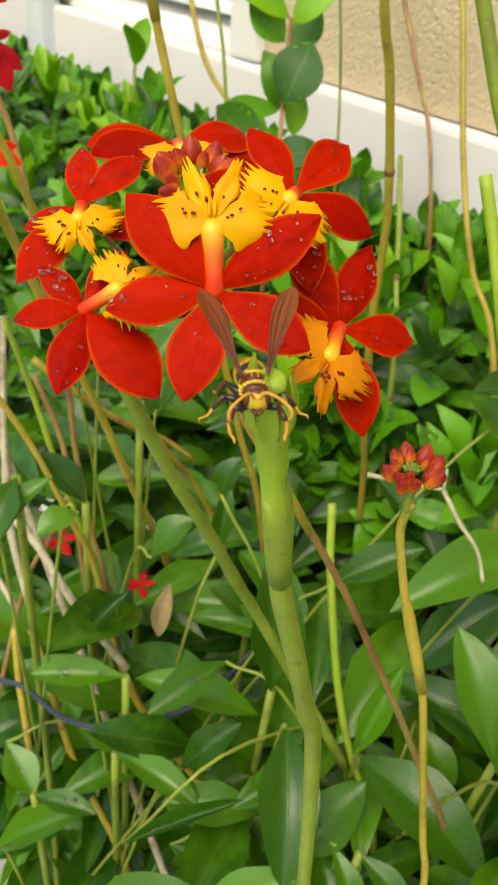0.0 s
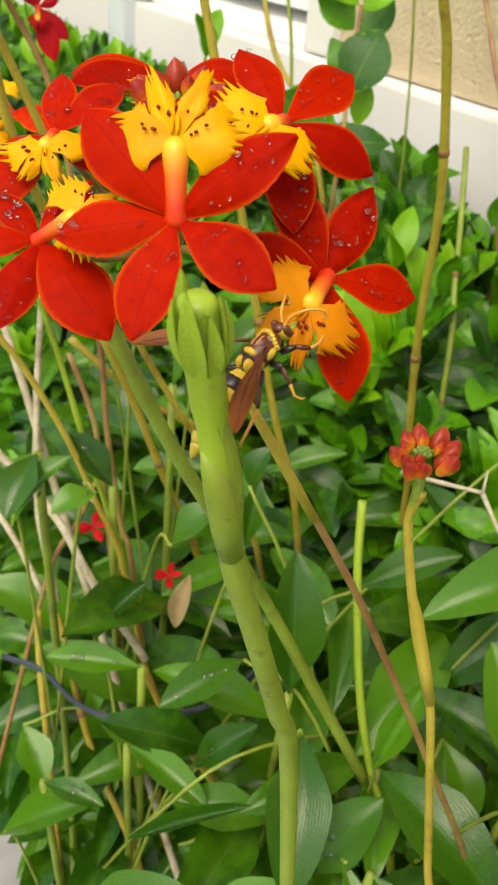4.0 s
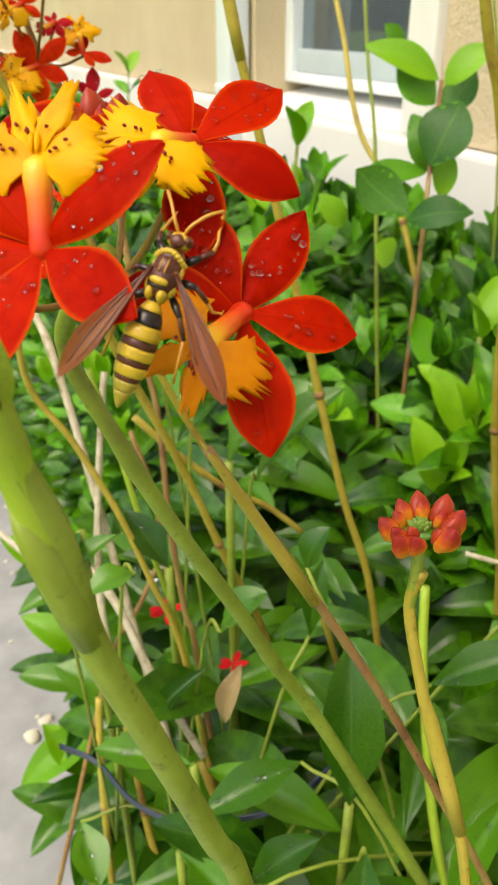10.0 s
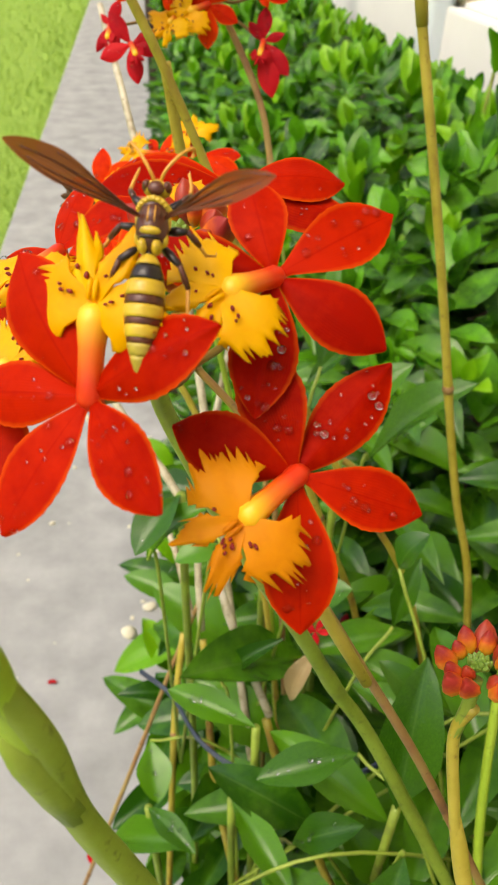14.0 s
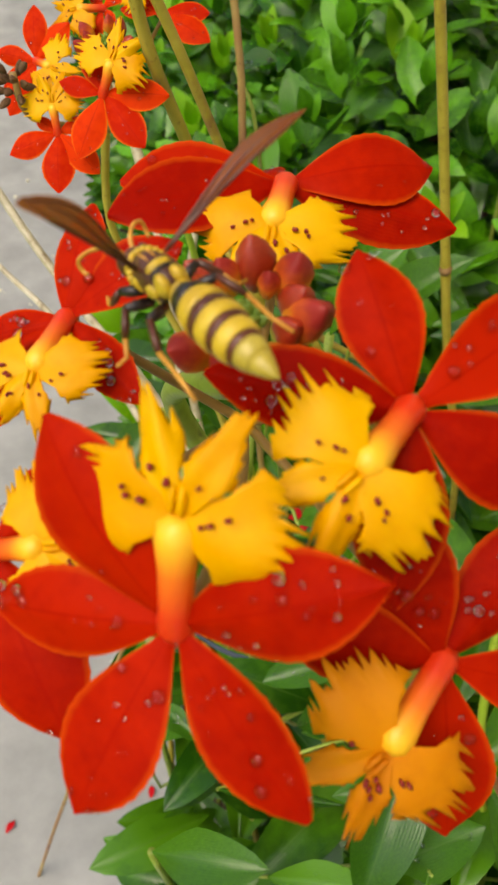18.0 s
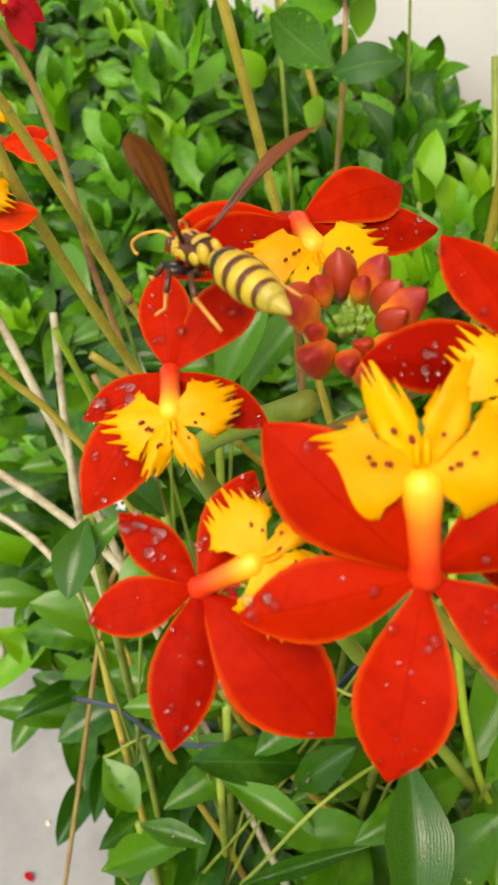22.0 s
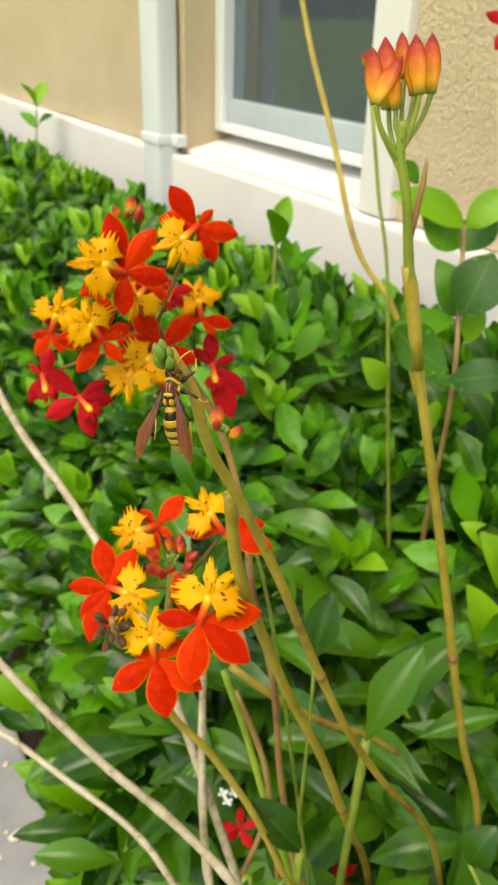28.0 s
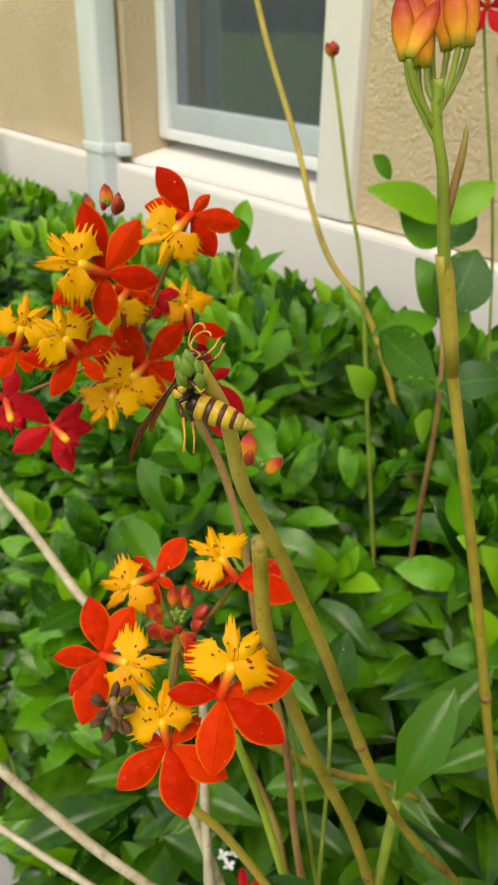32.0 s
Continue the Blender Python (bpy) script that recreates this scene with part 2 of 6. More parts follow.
def block(bm, x0, x1, y0, y1, z0, z1, bevel=0.0):
    r = bmesh.ops.create_cube(bm, size=1.0, matrix=Matrix.Translation(((x0 + x1) / 2, (y0 + y1) / 2, (z0 + z1) / 2)) @ Matrix.Diagonal((x1 - x0, y1 - y0, z1 - z0, 1)))
    if bevel:
        edges = {e for v in r["verts"] for e in v.link_edges}
        bmesh.ops.bevel(bm, geom=list(edges), offset=bevel, segments=2, affect="EDGES", profile=0.6)
    return bm


def structure(name, bm, material, label, category, smooth=False):
    ob = new(name, mesh_from(name, bm, material, smooth))
    return tagged(ob, label, category, kind="structure")


def spline(points, steps):
    """Catmull-Rom through the given points."""
    p = [Vector(q) for q in points]
    p = [2 * p[0] - p[1]] + p + [2 * p[-1] - p[-2]]
    out = []
    for i in range(1, len(p) - 2):
        for k in range(steps):
            t = k / steps
            a, b, c, d = p[i - 1 : i + 3]
            out.append(0.5 * (2 * b + (c - a) * t + (2 * a - 5 * b + 4 * c - d) * t * t + (3 * b - a - 3 * c + d) * t**3))
    return out + [p[-2]]


def tube(bm, points, radii, sides=8, cap=True):
    """A tube along points with a radius at each."""
    pts = [Vector(q) for q in points]
    rings = []
    ref = Vector((0.31, 0.87, 0.39))
    for i, q in enumerate(pts):
        d = (pts[min(i + 1, len(pts) - 1)] - pts[max(i - 1, 0)]).normalized()
        u = d.cross(ref).normalized()
        v = d.cross(u)
        r = radii[i] if hasattr(radii, "__len__") else radii
        rings.append([bm.verts.new(q + r * (math.cos(a) * u + math.sin(a) * v)) for a in (2 * math.pi * k / sides for k in range(sides))])
    for a, b in zip(rings, rings[1:]):
        for k in range(sides):
            bm.faces.new((a[k], a[(k + 1) % sides], b[(k + 1) % sides], b[k]))
    if cap:
        bm.faces.new(rings[0][::-1])
        bm.faces.new(rings[-1])
    return bm


def leaf_mesh(name, material, length=1.0, width=0.45, peak=0.45, fold=0.10, arch=0.12, tip=1.0, nu=8, nv=4, thick=0.012, wave=0.0, seed=0, bm=None, place=None, ragged=0.0):
    """A slightly thick blade along +X with its upper face to +Z; uv runs along and across it."""
    rnd = random.Random(seed)
    own = bm is None
    bm = bm or bmesh.new()
    uvl = bm.loops.layers.uv.verify()
    ph = rnd.random() * 6
    place = place or Matrix.Identity(4)
    grids = []
    for side in (1, -1):
        g = []
        for i in range(nu + 1):
            u = i / nu
            w = width * 0.5 * (max(math.sin(math.pi * u ** (math.log(0.5) / math.log(peak))), 0.0) ** (0.75 if tip < 1.2 else 0.9))
            if tip >= 1.3:
                w = width * 0.5 * math.sin(math.pi * u ** (math.log(0.5) / math.log(peak))) ** 0.62 * (0.30 + 0.70 * min(1.0, u / peak) ** 0.9) if 0 < u < 1 else 0
            if tip >= 1.6:
                w = width * 0.5 * math.sin(math.pi * u ** (math.log(0.5) / math.log(peak))) ** 0.82 if 0 < u < 1 else 0
                w = max(w, 0.045 * length * (1 - u))
            w = max(w, 0.012 * length)
            if ragged and u > 0.45:
                w *= 1 + ragged * (1 if i % 2 else -1) * rnd.uniform(0.3, 1.0)
            row = []
            for j in range(nv + 1):
                v = 2 * j / nv - 1
                z = arch * math.sin(math.pi * u * 0.9) * length - 0.35 * arch * length * u * u + fold * abs(v) * w * 2 + wave * math.sin(7 * u + ph + 2 * v) * abs(v) * length
                row.append((place @ Vector((u * length, v * w, z + side * thick * 0.5 * length * (1 - 0.85 * abs(v)))), u, j / nv))
            g.append(row)
        grids.append(g)
    tops = [[bm.verts.new(c[0]) for c in row] for row in grids[0]]
    bots = [[bm.verts.new(c[0]) for c in row] for row in grids[1]]
    for vs, flip in ((tops, False), (bots, True)):
        for i in range(nu):
            for j in range(nv):
                q = [(i, j), (i + 1, j), (i + 1, j + 1), (i, j + 1)]
                if flip:
                    q.reverse()
                f = bm.faces.new([vs[a][b] for a, b in q])
                f.smooth = True
                for lp, (a, b) in zip(f.loops, q):
                    lp[uvl].uv = (a / nu, b / nv)
    return mesh_from(name, bm, material) if own else bm


def frame_from(x_axis, z_axis, origin=(0, 0, 0), scale=1.0):
    x = Vector(x_axis).normalized()
    z = Vector(z_axis)
    z = (z - z.dot(x) * x).normalized()
    y = z.cross(x)
    m = Matrix((x, y, z)).transposed().to_4x4()
    return Matrix.Translation(origin) @ m @ Matrix.Diagonal((*(scale if hasattr(scale, "__len__") else (scale,) * 3), 1))


M["foot"] = speckled("bare_foot", [(0.3, (0.16, 0.12, 0.08)), (0.7, (0.24, 0.19, 0.13))], 12, 0.9, 0.2, 0.5, 0.002)


# ---- the ground ----
EDGE, WALL = 0.14, 0.62
b = bmesh.new()
block(b, -60, 60, -60, 60, -0.3, -0.03)
structure("ground", b, M["grass"], "short green lawn beside the walkway", "lawn")
SLANT = 0.065  # the walkway runs slightly towards the wall


def walk_edge(y):
    return EDGE + SLANT * (y - 0.5)


b = bmesh.new()
block(b, -0.38, 0.0, -3.5, 14, -0.029, 0.0, 0.006)
structure("pavement", b, M["concrete"], "narrow grey concrete walkway beside the hedge", "walkway").matrix_world = pose(walk_edge(0.0), 0, 0, 0, 0, -math.degrees(math.atan(SLANT)))
b = bmesh.new()
block(b, -0.1, WALL, -3, 14, -0.0295, -0.012)
for v in b.verts:
    if v.co.x < 0.3:
        v.co.x = min(walk_edge(v.co.y) - 0.03, WALL - 0.05)
structure("soil_bed", b, M["soil"], "dark soil bed under the hedge", "soil")

# ---- the house wall ----
BAND, BANDLOW = 0.620, 0.522
b = bmesh.new()
block(b, WALL, WALL + 0.16, 1.25, 14, BAND, 2.7)
block(b, WALL, WALL + 0.16, -3, 0.779, BAND, 2.7)
block(b, WALL, WALL + 0.16, 0.779, 1.25, 1.9, 2.7)
structure("wall_east", b, M["stucco"], "beige rough stucco house wall", "wall")
b = bmesh.new()
block(b, WALL - 0.018, WALL + 0.16, -3, 14, BANDLOW, BAND - 0.002, 0.006)
structure("trim_band", b, M["trim"], "cream painted plinth band along the wall", "trim")
b = bmesh.new()
block(b, WALL + 0.012, WALL + 0.16, -3, 14, -0.03, BANDLOW - 0.002)
structure("wall_foot", b, M["foot"], "dark unpainted foot of the wall", "wall")
# ---- house fittings ----
def thing(name, label, category, group=""):
    return tagged(new(name), label, category, group)


pipe = thing("downpipe", "white painted metal downpipe fixed to the house wall", "downpipe")
b = bmesh.new()
block(b, WALL - 0.040, WALL - 0.004, 1.262, 1.318, -0.02, 2.7, 0.007)
part("pipe", b, M["white"], pipe, smooth=True)
b = bmesh.new()
block(b, WALL - 0.0415, WALL - 0.0025, 1.2605, 1.3195, 0.630, 0.645, 0.002)
part("bracket", b, M["white"], pipe, "white metal pipe bracket")
b = bmesh.new()
block(b, WALL - 0.02, WALL - 0.003, 1.240, 1.2600, 0.629, 0.646, 0.002)
part("bracket_lug", b, M["white"], pipe)

# reveal and casing round the window
b = bmesh.new()
block(b, WALL - 0.012, WALL + 0.158, 0.7795, 0.831, BAND, 1.899, 0.004)
structure("trim_casing", b, M["trim"], "cream painted casing beside the window", "trim")
b = bmesh.new()
block(b, WALL + 0.002, WALL + 0.15, 0.8315, 1.2495, BAND - 0.001, BAND + 0.032)
for v in b.verts:
    if v.co.x < WALL + 0.01 and v.co.z > BAND + 0.01:
        v.co.z = BAND + 0.004
structure("trim_sill", b, M["trim"], "cream painted sloping window sill", "trim")
win = thing("window", "white framed window with dark glass and pale curtains", "window")
tagged(win, kind="structure")
Y0, Y1, Z0, Z1, XW = 0.843, 1.224, 0.650, 1.86, 0.680
for nm, box in (("frame_jamb", (Y0 - 0.0105, Y0)), ("frame_jamb", (Y1 + 0.001, Y1 + 0.0255))):
    b = bmesh.new()
    block(b, XW - 0.012, XW + 0.03, box[0], box[1], Z0, Z1, 0.003)
    part(nm, b, M["white"], win)
b = bmesh.new()
block(b, XW - 0.012, XW + 0.03, Y0 + 0.0005, Y1, Z0, Z0 + 0.014, 0.002)
part("frame_rail", b, M["white"], win)
b = bmesh.new()
block(b, XW - 0.012, XW + 0.03, Y0 + 0.0005, Y1, Z1 - 0.03, Z1, 0.002)
part("frame_head", b, M["white"], win)
M["sash"] = speckled("grey_sash", [(0.3, (0.42, 0.50, 0.53)), (0.7, (0.48, 0.56, 0.58))], 10, 0.4, 0.5, 0.05)
b = bmesh.new()
block(b, XW - 0.004, XW + 0.022, Y0 + 0.001, Y1 - 0.001, Z0 + 0.0145, Z0 + 0.046, 0.002)
part("sash_rail", b, M["sash"], win, "grey lower sash rail")
gm, gn, gl, gb = shader("pane_glass", 0.03, 0.5)
gb.inputs["Base Color"].default_value = (0.38, 0.47, 0.52, 1)
gb.inputs["Transmission Weight"].default_value = 0.9
M["glass"] = gm
b = bmesh.new()
block(b, XW + 0.006, XW + 0.010, Y0 + 0.001, Y1 - 0.001, Z0 + 0.0465, Z1 - 0.031)
pane = part("pane", b, M["glass"], win, "dark window glass", smooth=False)
pane.visible_shadow = False
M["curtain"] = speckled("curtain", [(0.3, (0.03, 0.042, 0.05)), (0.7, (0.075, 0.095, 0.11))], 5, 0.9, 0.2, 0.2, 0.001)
cur = thing("curtain", "grey cloth curtain hanging behind the glass", "curtain")
b = bmesh.new()
uvs = []
for i in range(61):
    y = Y0 - 0.05 + (Y1 - Y0 + 0.1) * i / 60
    x = XW + 0.075 + 0.022 * math.sin(i * 0.9) + 0.006 * math.sin(i * 2.3 + 1)
    uvs.append([b.verts.new((x, y, z)) for z in (0.60, 1.2, 1.89)])
for p, q in zip(uvs, uvs[1:]):
    for k in range(2):
        b.faces.new((p[k], q[k], q[k + 1], p[k + 1]))
bmesh.ops.solidify(b, geom=b.faces[:], thickness=0.002)
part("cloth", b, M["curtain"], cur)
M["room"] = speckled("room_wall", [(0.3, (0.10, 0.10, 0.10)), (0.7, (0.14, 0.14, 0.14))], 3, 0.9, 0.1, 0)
b = bmesh.new()
block(b, WALL + 0.9, WALL + 0.95, -1, 3, -0.03, 2.7)
block(b, WALL + 0.165, WALL + 0.9, 2.95, 3.0, -0.03, 2.7)
block(b, WALL + 0.165, WALL + 0.9, -1, -0.95, -0.03, 2.7)
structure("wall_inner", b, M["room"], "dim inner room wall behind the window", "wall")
b = bmesh.new()
block(b, WALL + 0.001, WALL + 0.95, -3, 14, 2.701, 2.8)
structure("ceiling", b, M["room"], "plain ceiling over the room", "ceiling")

# ---- small structure-like things on the ground ----
cable = thing("cable", "dark blue plastic cable sagging between the orchid stems", "cable")
M["cable"] = speckled("cable_blue", [(0.3, (0.012, 0.022, 0.05)), (0.7, (0.03, 0.05, 0.09))], 40, 0.4, 0.5, 0)
b = bmesh.new()
CABLE = [(0.0900, 0.2900, 0.4480), (0.1032, 0.2748, 0.4473), (0.1129, 0.2584, 0.4371), (0.1266, 0.2444, 0.4339), (0.1443, 0.2328, 0.4378), (0.1691, 0.2213, 0.4491), (0.1922, 0.2187, 0.4694)]
for dz in (0.0, 0.0018):
    tube(b, spline([(x, y, z + dz) for x, y, z in CABLE], 8), 0.0008, 6)
part("strand", b, M["cable"], cable)
M["chip"] = speckled("pale_chip", [(0.3, (0.62, 0.58, 0.40)), (0.7, (0.72, 0.70, 0.55))], 60, 0.7, 0.3, 0.2)
rnd = random.Random(11)
for i in range(60):
    b = bmesh.new()
    r = 0.010 if i == 0 else rnd.uniform(0.0015, 0.005)
    bmesh.ops.create_icosphere(b, subdivisions=2, radius=1)
    for v in b.verts:
        v.co *= 1 + 0.25 * noise.noise(v.co * 1.7 + Vector((i, 0, 0)))
        v.co = Vector((v.co.x * r, v.co.y * r * 0.7, v.co.z * r * 0.3))
    ob = new("fallen_petal", mesh_from("fallen_petal", b, M["chip"]))
    y = rnd.uniform(0.40, 1.5)
    at = (0.117, 0.737) if i == 0 else (walk_edge(y) - rnd.uniform(0.0, 0.34), y)
    ob.matrix_world = pose(at[0], at[1], r * 0.28, 0, 0, rnd.uniform(0, 360))
    tagged(ob, "pale dried petal scrap lying on the concrete", "debris", "scraps on the walkway")
for i in range(7):
    ob = new("fallen_petal", leaf_mesh("fallen_petal", M["petal_dark"], 0.012, 0.006, nu=5, nv=2))
    ob.matrix_world = pose(rnd.uniform(-0.06, 0.11), rnd.uniform(0.32, 0.70), 0.002, 0, 0, rnd.uniform(0, 360))
    tagged(ob, "fallen red petal lying on the concrete", "debris", "red petals on the walkway")

# ---- orchids ----
PETALS = [leaf_mesh("petal", M["petal"], 1.0, w, pk, fo, ar, nu=26, nv=8, thick=0.03, wave=0.014, seed=i, tip=1.6, ragged=0.02)
          for i, (w, pk, fo, ar) in enumerate(((0.44, 0.56, -0.10, 0.07), (0.47, 0.58, -0.06, 0.10), (0.41, 0.54, -0.14, 0.04), (0.45, 0.60, 0.05, 0.05)))]
PETALS_DARK = [leaf_mesh("petal", M["petal_dark"], 1.0, w, 0.58, -0.1, 0.06, nu=20, nv=6, thick=0.03, wave=0.015, seed=i + 9, tip=1.6, ragged=0.02) for i, w in enumerate((0.42, 0.48))]
M["petal_orange"] = blade("petal_orange", (0.56, 0.016, 0.002), (0.75, 0.044, 0.003), 0.5, (0.46, 0.010, 0.001), 0.25, 0.6, 0.04, edge=(0.90, 0.24, 0.015), relief=0.05, grain_scale=7.0)
PETALS_ORANGE = [leaf_mesh("petal", M["petal_orange"], 1.0, w, 0.58, -0.1, 0.06, nu=26, nv=8, thick=0.03, wave=0.014, seed=i + 19, tip=1.6, ragged=0.02) for i, w in enumerate((0.44, 0.49))]


def lip_mesh(name, material, seed):
    """Two broad fringed side lobes and a cleft middle lobe on narrow claws round the mouth of the tube, with dark spots."""
    rnd = random.Random(seed)
    bm = bmesh.new()
    uvl = bm.loops.layers.uv.verify()
    for turn, reach, claw, broad, n in ((98, 0.47, 0.07, 0.25, 30), (-98, 0.47, 0.07, 0.25, 30), (22, 0.46, 0.045, 0.10, 14), (-25, 0.46, 0.045, 0.10, 14)):
        rings = 8
        turn += rnd.uniform(-6, 6)
        ca, sa = math.cos(radians(turn)), math.sin(radians(turn))
        ph = rnd.random() * 6
        grid = []
        for k in range(rings + 1):
            u = k / rings
            half = claw + (broad - claw) * min(1.0, u * 1.35) ** 1.3
            row = []
            for i in range(n + 1):
                s = i / n * 2 - 1
                out = u * reach * (1 - 0.42 * s * s * u)
                side = s * half * (1 + 0.10 * u * math.sin(5 * s + ph))
                if k == rings:
                    out += rnd.uniform(0.03, 0.12) if rnd.random() < 0.5 else rnd.uniform(-0.06, 0.0)
                elif k > 3 and i in (0, n):
                    side *= rnd.uniform(1.04, 1.20) if k % 2 else 0.94
                z = 0.05 * math.sin(u * 2.4) - 0.16 * s * s * half * u - 0.07 * u * u + 0.022 * math.sin(3.4 * s + ph) * u
                row.append((out * ca - side * sa + 0.02, out * sa + side * ca, z))
            grid.append(row)
        top = [[bm.verts.new(c) for c in row] for row in grid]
        low = [[bm.verts.new((x, y, z - 0.014)) for x, y, z in row] for row in grid]
        for k in range(rings):
            for i in range(n):
                q = [(k, i), (k + 1, i), (k + 1, i + 1), (k, i + 1)]
                for layer, order in ((top, q), (low, q[::-1])):
                    f = bm.faces.new([layer[a][b] for a, b in order])
                    for lp, (a, b) in zip(f.loops, order):
                        lp[uvl].uv = (a / rings, b / n)
        rim = [(rings, i) for i in range(n + 1)]
        for (a, b), (c, d) in zip(rim, rim[1:]):
            bm.faces.new((top[a][b], low[a][b], low[c][d], top[c][d]))
        for k in range(rings):
            bm.faces.new((top[k][0], low[k][0], low[k + 1][0], top[k + 1][0]))
            bm.faces.new((top[k + 1][n], low[k + 1][n], low[k][n], top[k][n]))
    # the two swellings at the mouth
    for sd in (1, -1):
        m = pose(0.10, sd * 0.022, 0.03) @ Matrix.Diagonal((0.07, 0.020, 0.022, 1))
        bmesh.ops.create_icosphere(bm, subdivisions=2, radius=1, matrix=m)
    me = mesh_from(name, bm, material)
    # spots, as thin raised discs
    bm = bmesh.new()
    bm.from_mesh(me)
    for i in range(10):
        a, r = radians(rnd.choice((75, -75, 20, -20)) + rnd.uniform(-14, 14)), rnd.uniform(0.12, 0.25)
        m = pose(r * math.cos(a) + 0.02, r * math.sin(a), 0.048, 0, 0, math.degrees(a)) @ Matrix.Diagonal((rnd.uniform(0.012, 0.030), rnd.uniform(0.010, 0.017), 0.020, 1))
        for f in {f for v in bmesh.ops.create_icosphere(bm, subdivisions=1, radius=1, matrix=m)["verts"] for f in v.link_faces}:
            f.material_index = 1
    bm.to_mesh(me)
    bm.free()
    me.materials.append(M["spot"])
    me.polygons.foreach_set("use_smooth", [True] * len(me.polygons))
    return me


LIPS = {k: [lip_mesh("lip", M[m], s + 5 * j) for s in range(3)] for j, (k, m) in enumerate((("yellow", "lip"), ("amber", "lip_orange")))}
tm, tn, tl, tb = shader("flower_tube", 0.4)
tc = tn.new("ShaderNodeTexCoord")
ts = tn.new("ShaderNodeSeparateXYZ")
tl.new(tc.outputs["Object"], ts.inputs[0])
tr = ramp(tn, tl, ts.outputs["X"], [(0.15, (0.70, 0.035, 0.006)), (0.5, (0.82, 0.16, 0.012)), (0.85, (0.90, 0.50, 0.02))])
tl.new(tr.outputs[0], tb.inputs["Base Color"])
M["tube"] = tm
bm = bmesh.new()
tube(bm, [(-0.10, 0, -0.03), (0.0, 0, 0.0), (0.2, 0, 0.01), (0.5, 0, 0.0), (0.75, 0, -0.01), (0.88, 0, -0.02), (0.95, 0, -0.03)], [0.13, 0.15, 0.13, 0.14, 0.17, 0.15, 0.07], 12)
TUBE = mesh_from("flower", bm, M["tube"])


def drop_mesh(where):
    """Clear drops, flattened on the faces whose poses are given with a radius."""
    bm = bmesh.new()
    for m, r in where:
        bmesh.ops.create_icosphere(bm, subdivisions=2, radius=1, matrix=m @ Matrix.Diagonal((r, r, r * 0.62, 1)))
    return mesh_from("dew", bm, M["drop"])


frnd = random.Random(21)


def flower(spray, centre, normal, lip_way, petals, kind, drops=0):
    """One flower: tube and column as the part, under it five petals, the fringed lip and rain drops."""
    n, axis = Vector(normal).normalized(), Vector(lip_way).normalized()
    up = (axis - axis.dot(n) * n).normalized()
    right = up.cross(n)
    size = max(sum(p[1] for p in petals) / len(petals), 0.0125)
    f = part("flower", TUBE, None, spray, {"crimson": "crimson orchid flower", "orange": "orange-red orchid flower with yellow lip"}.get(kind, "red orchid flower with yellow fringed lip"))
    seat = frame_from(axis, n, centre, 0.6 * size)
    f.matrix_local = seat
    inv = seat.inverted()
    spots = []
    for az, length, lift in petals:
        d = (right * math.cos(radians(az)) + up * math.sin(radians(az))) * math.cos(radians(lift)) + n * math.sin(radians(lift))
        pool = PETALS_DARK if kind == "crimson" else PETALS_ORANGE if kind == "orange" else PETALS
        me = pool[frnd.randrange(len(pool))]
        p = part("petal", me, None, f)
        m = frame_from(d, n + 0.12 * right * frnd.uniform(-1, 1), Vector(centre), (length, length * frnd.uniform(0.98, 1.14), length))
        p.matrix_local = inv @ m
        for i in range(drops):
            u, v = frnd.uniform(0.25, 0.95), frnd.uniform(-0.3, 0.3)
            z = 0.06 * math.sin(math.pi * u * 0.9) - 0.02 * u * u + 0.012
            spots.append((m @ Matrix.Translation((u, v * (1 - u * 0.4) * 0.55, z)) @ Matrix.Diagonal((1 / length,) * 3 + (1,)), frnd.choice((0.00015, 0.0002, 0.0002, 0.00025, 0.0003, 0.0005))))
    lp = part("lip", LIPS["amber" if kind in ("red_amber", "crimson") else "yellow"][frnd.randrange(3)], None, f)
    if kind == "crimson":
        lp.data = CRIMSON_LIP
    face = (n * 0.85 + Vector((-0.1, -0.15, 0.25))).normalized()
    k = 0.6 if kind == "crimson" else 1.0 if spray is SPRAYS["near"] else 1.25
    lp.matrix_local = inv @ frame_from(up * 0.95 + n * 0.15, face, Vector(centre) + axis * size * 0.55, size * k)
    if spots:
        w = part("dew", drop_mesh([(inv @ m, r) for m, r in spots]), None, f, "clear rain drops")
        tagged(w, kind="stuff")
    return f


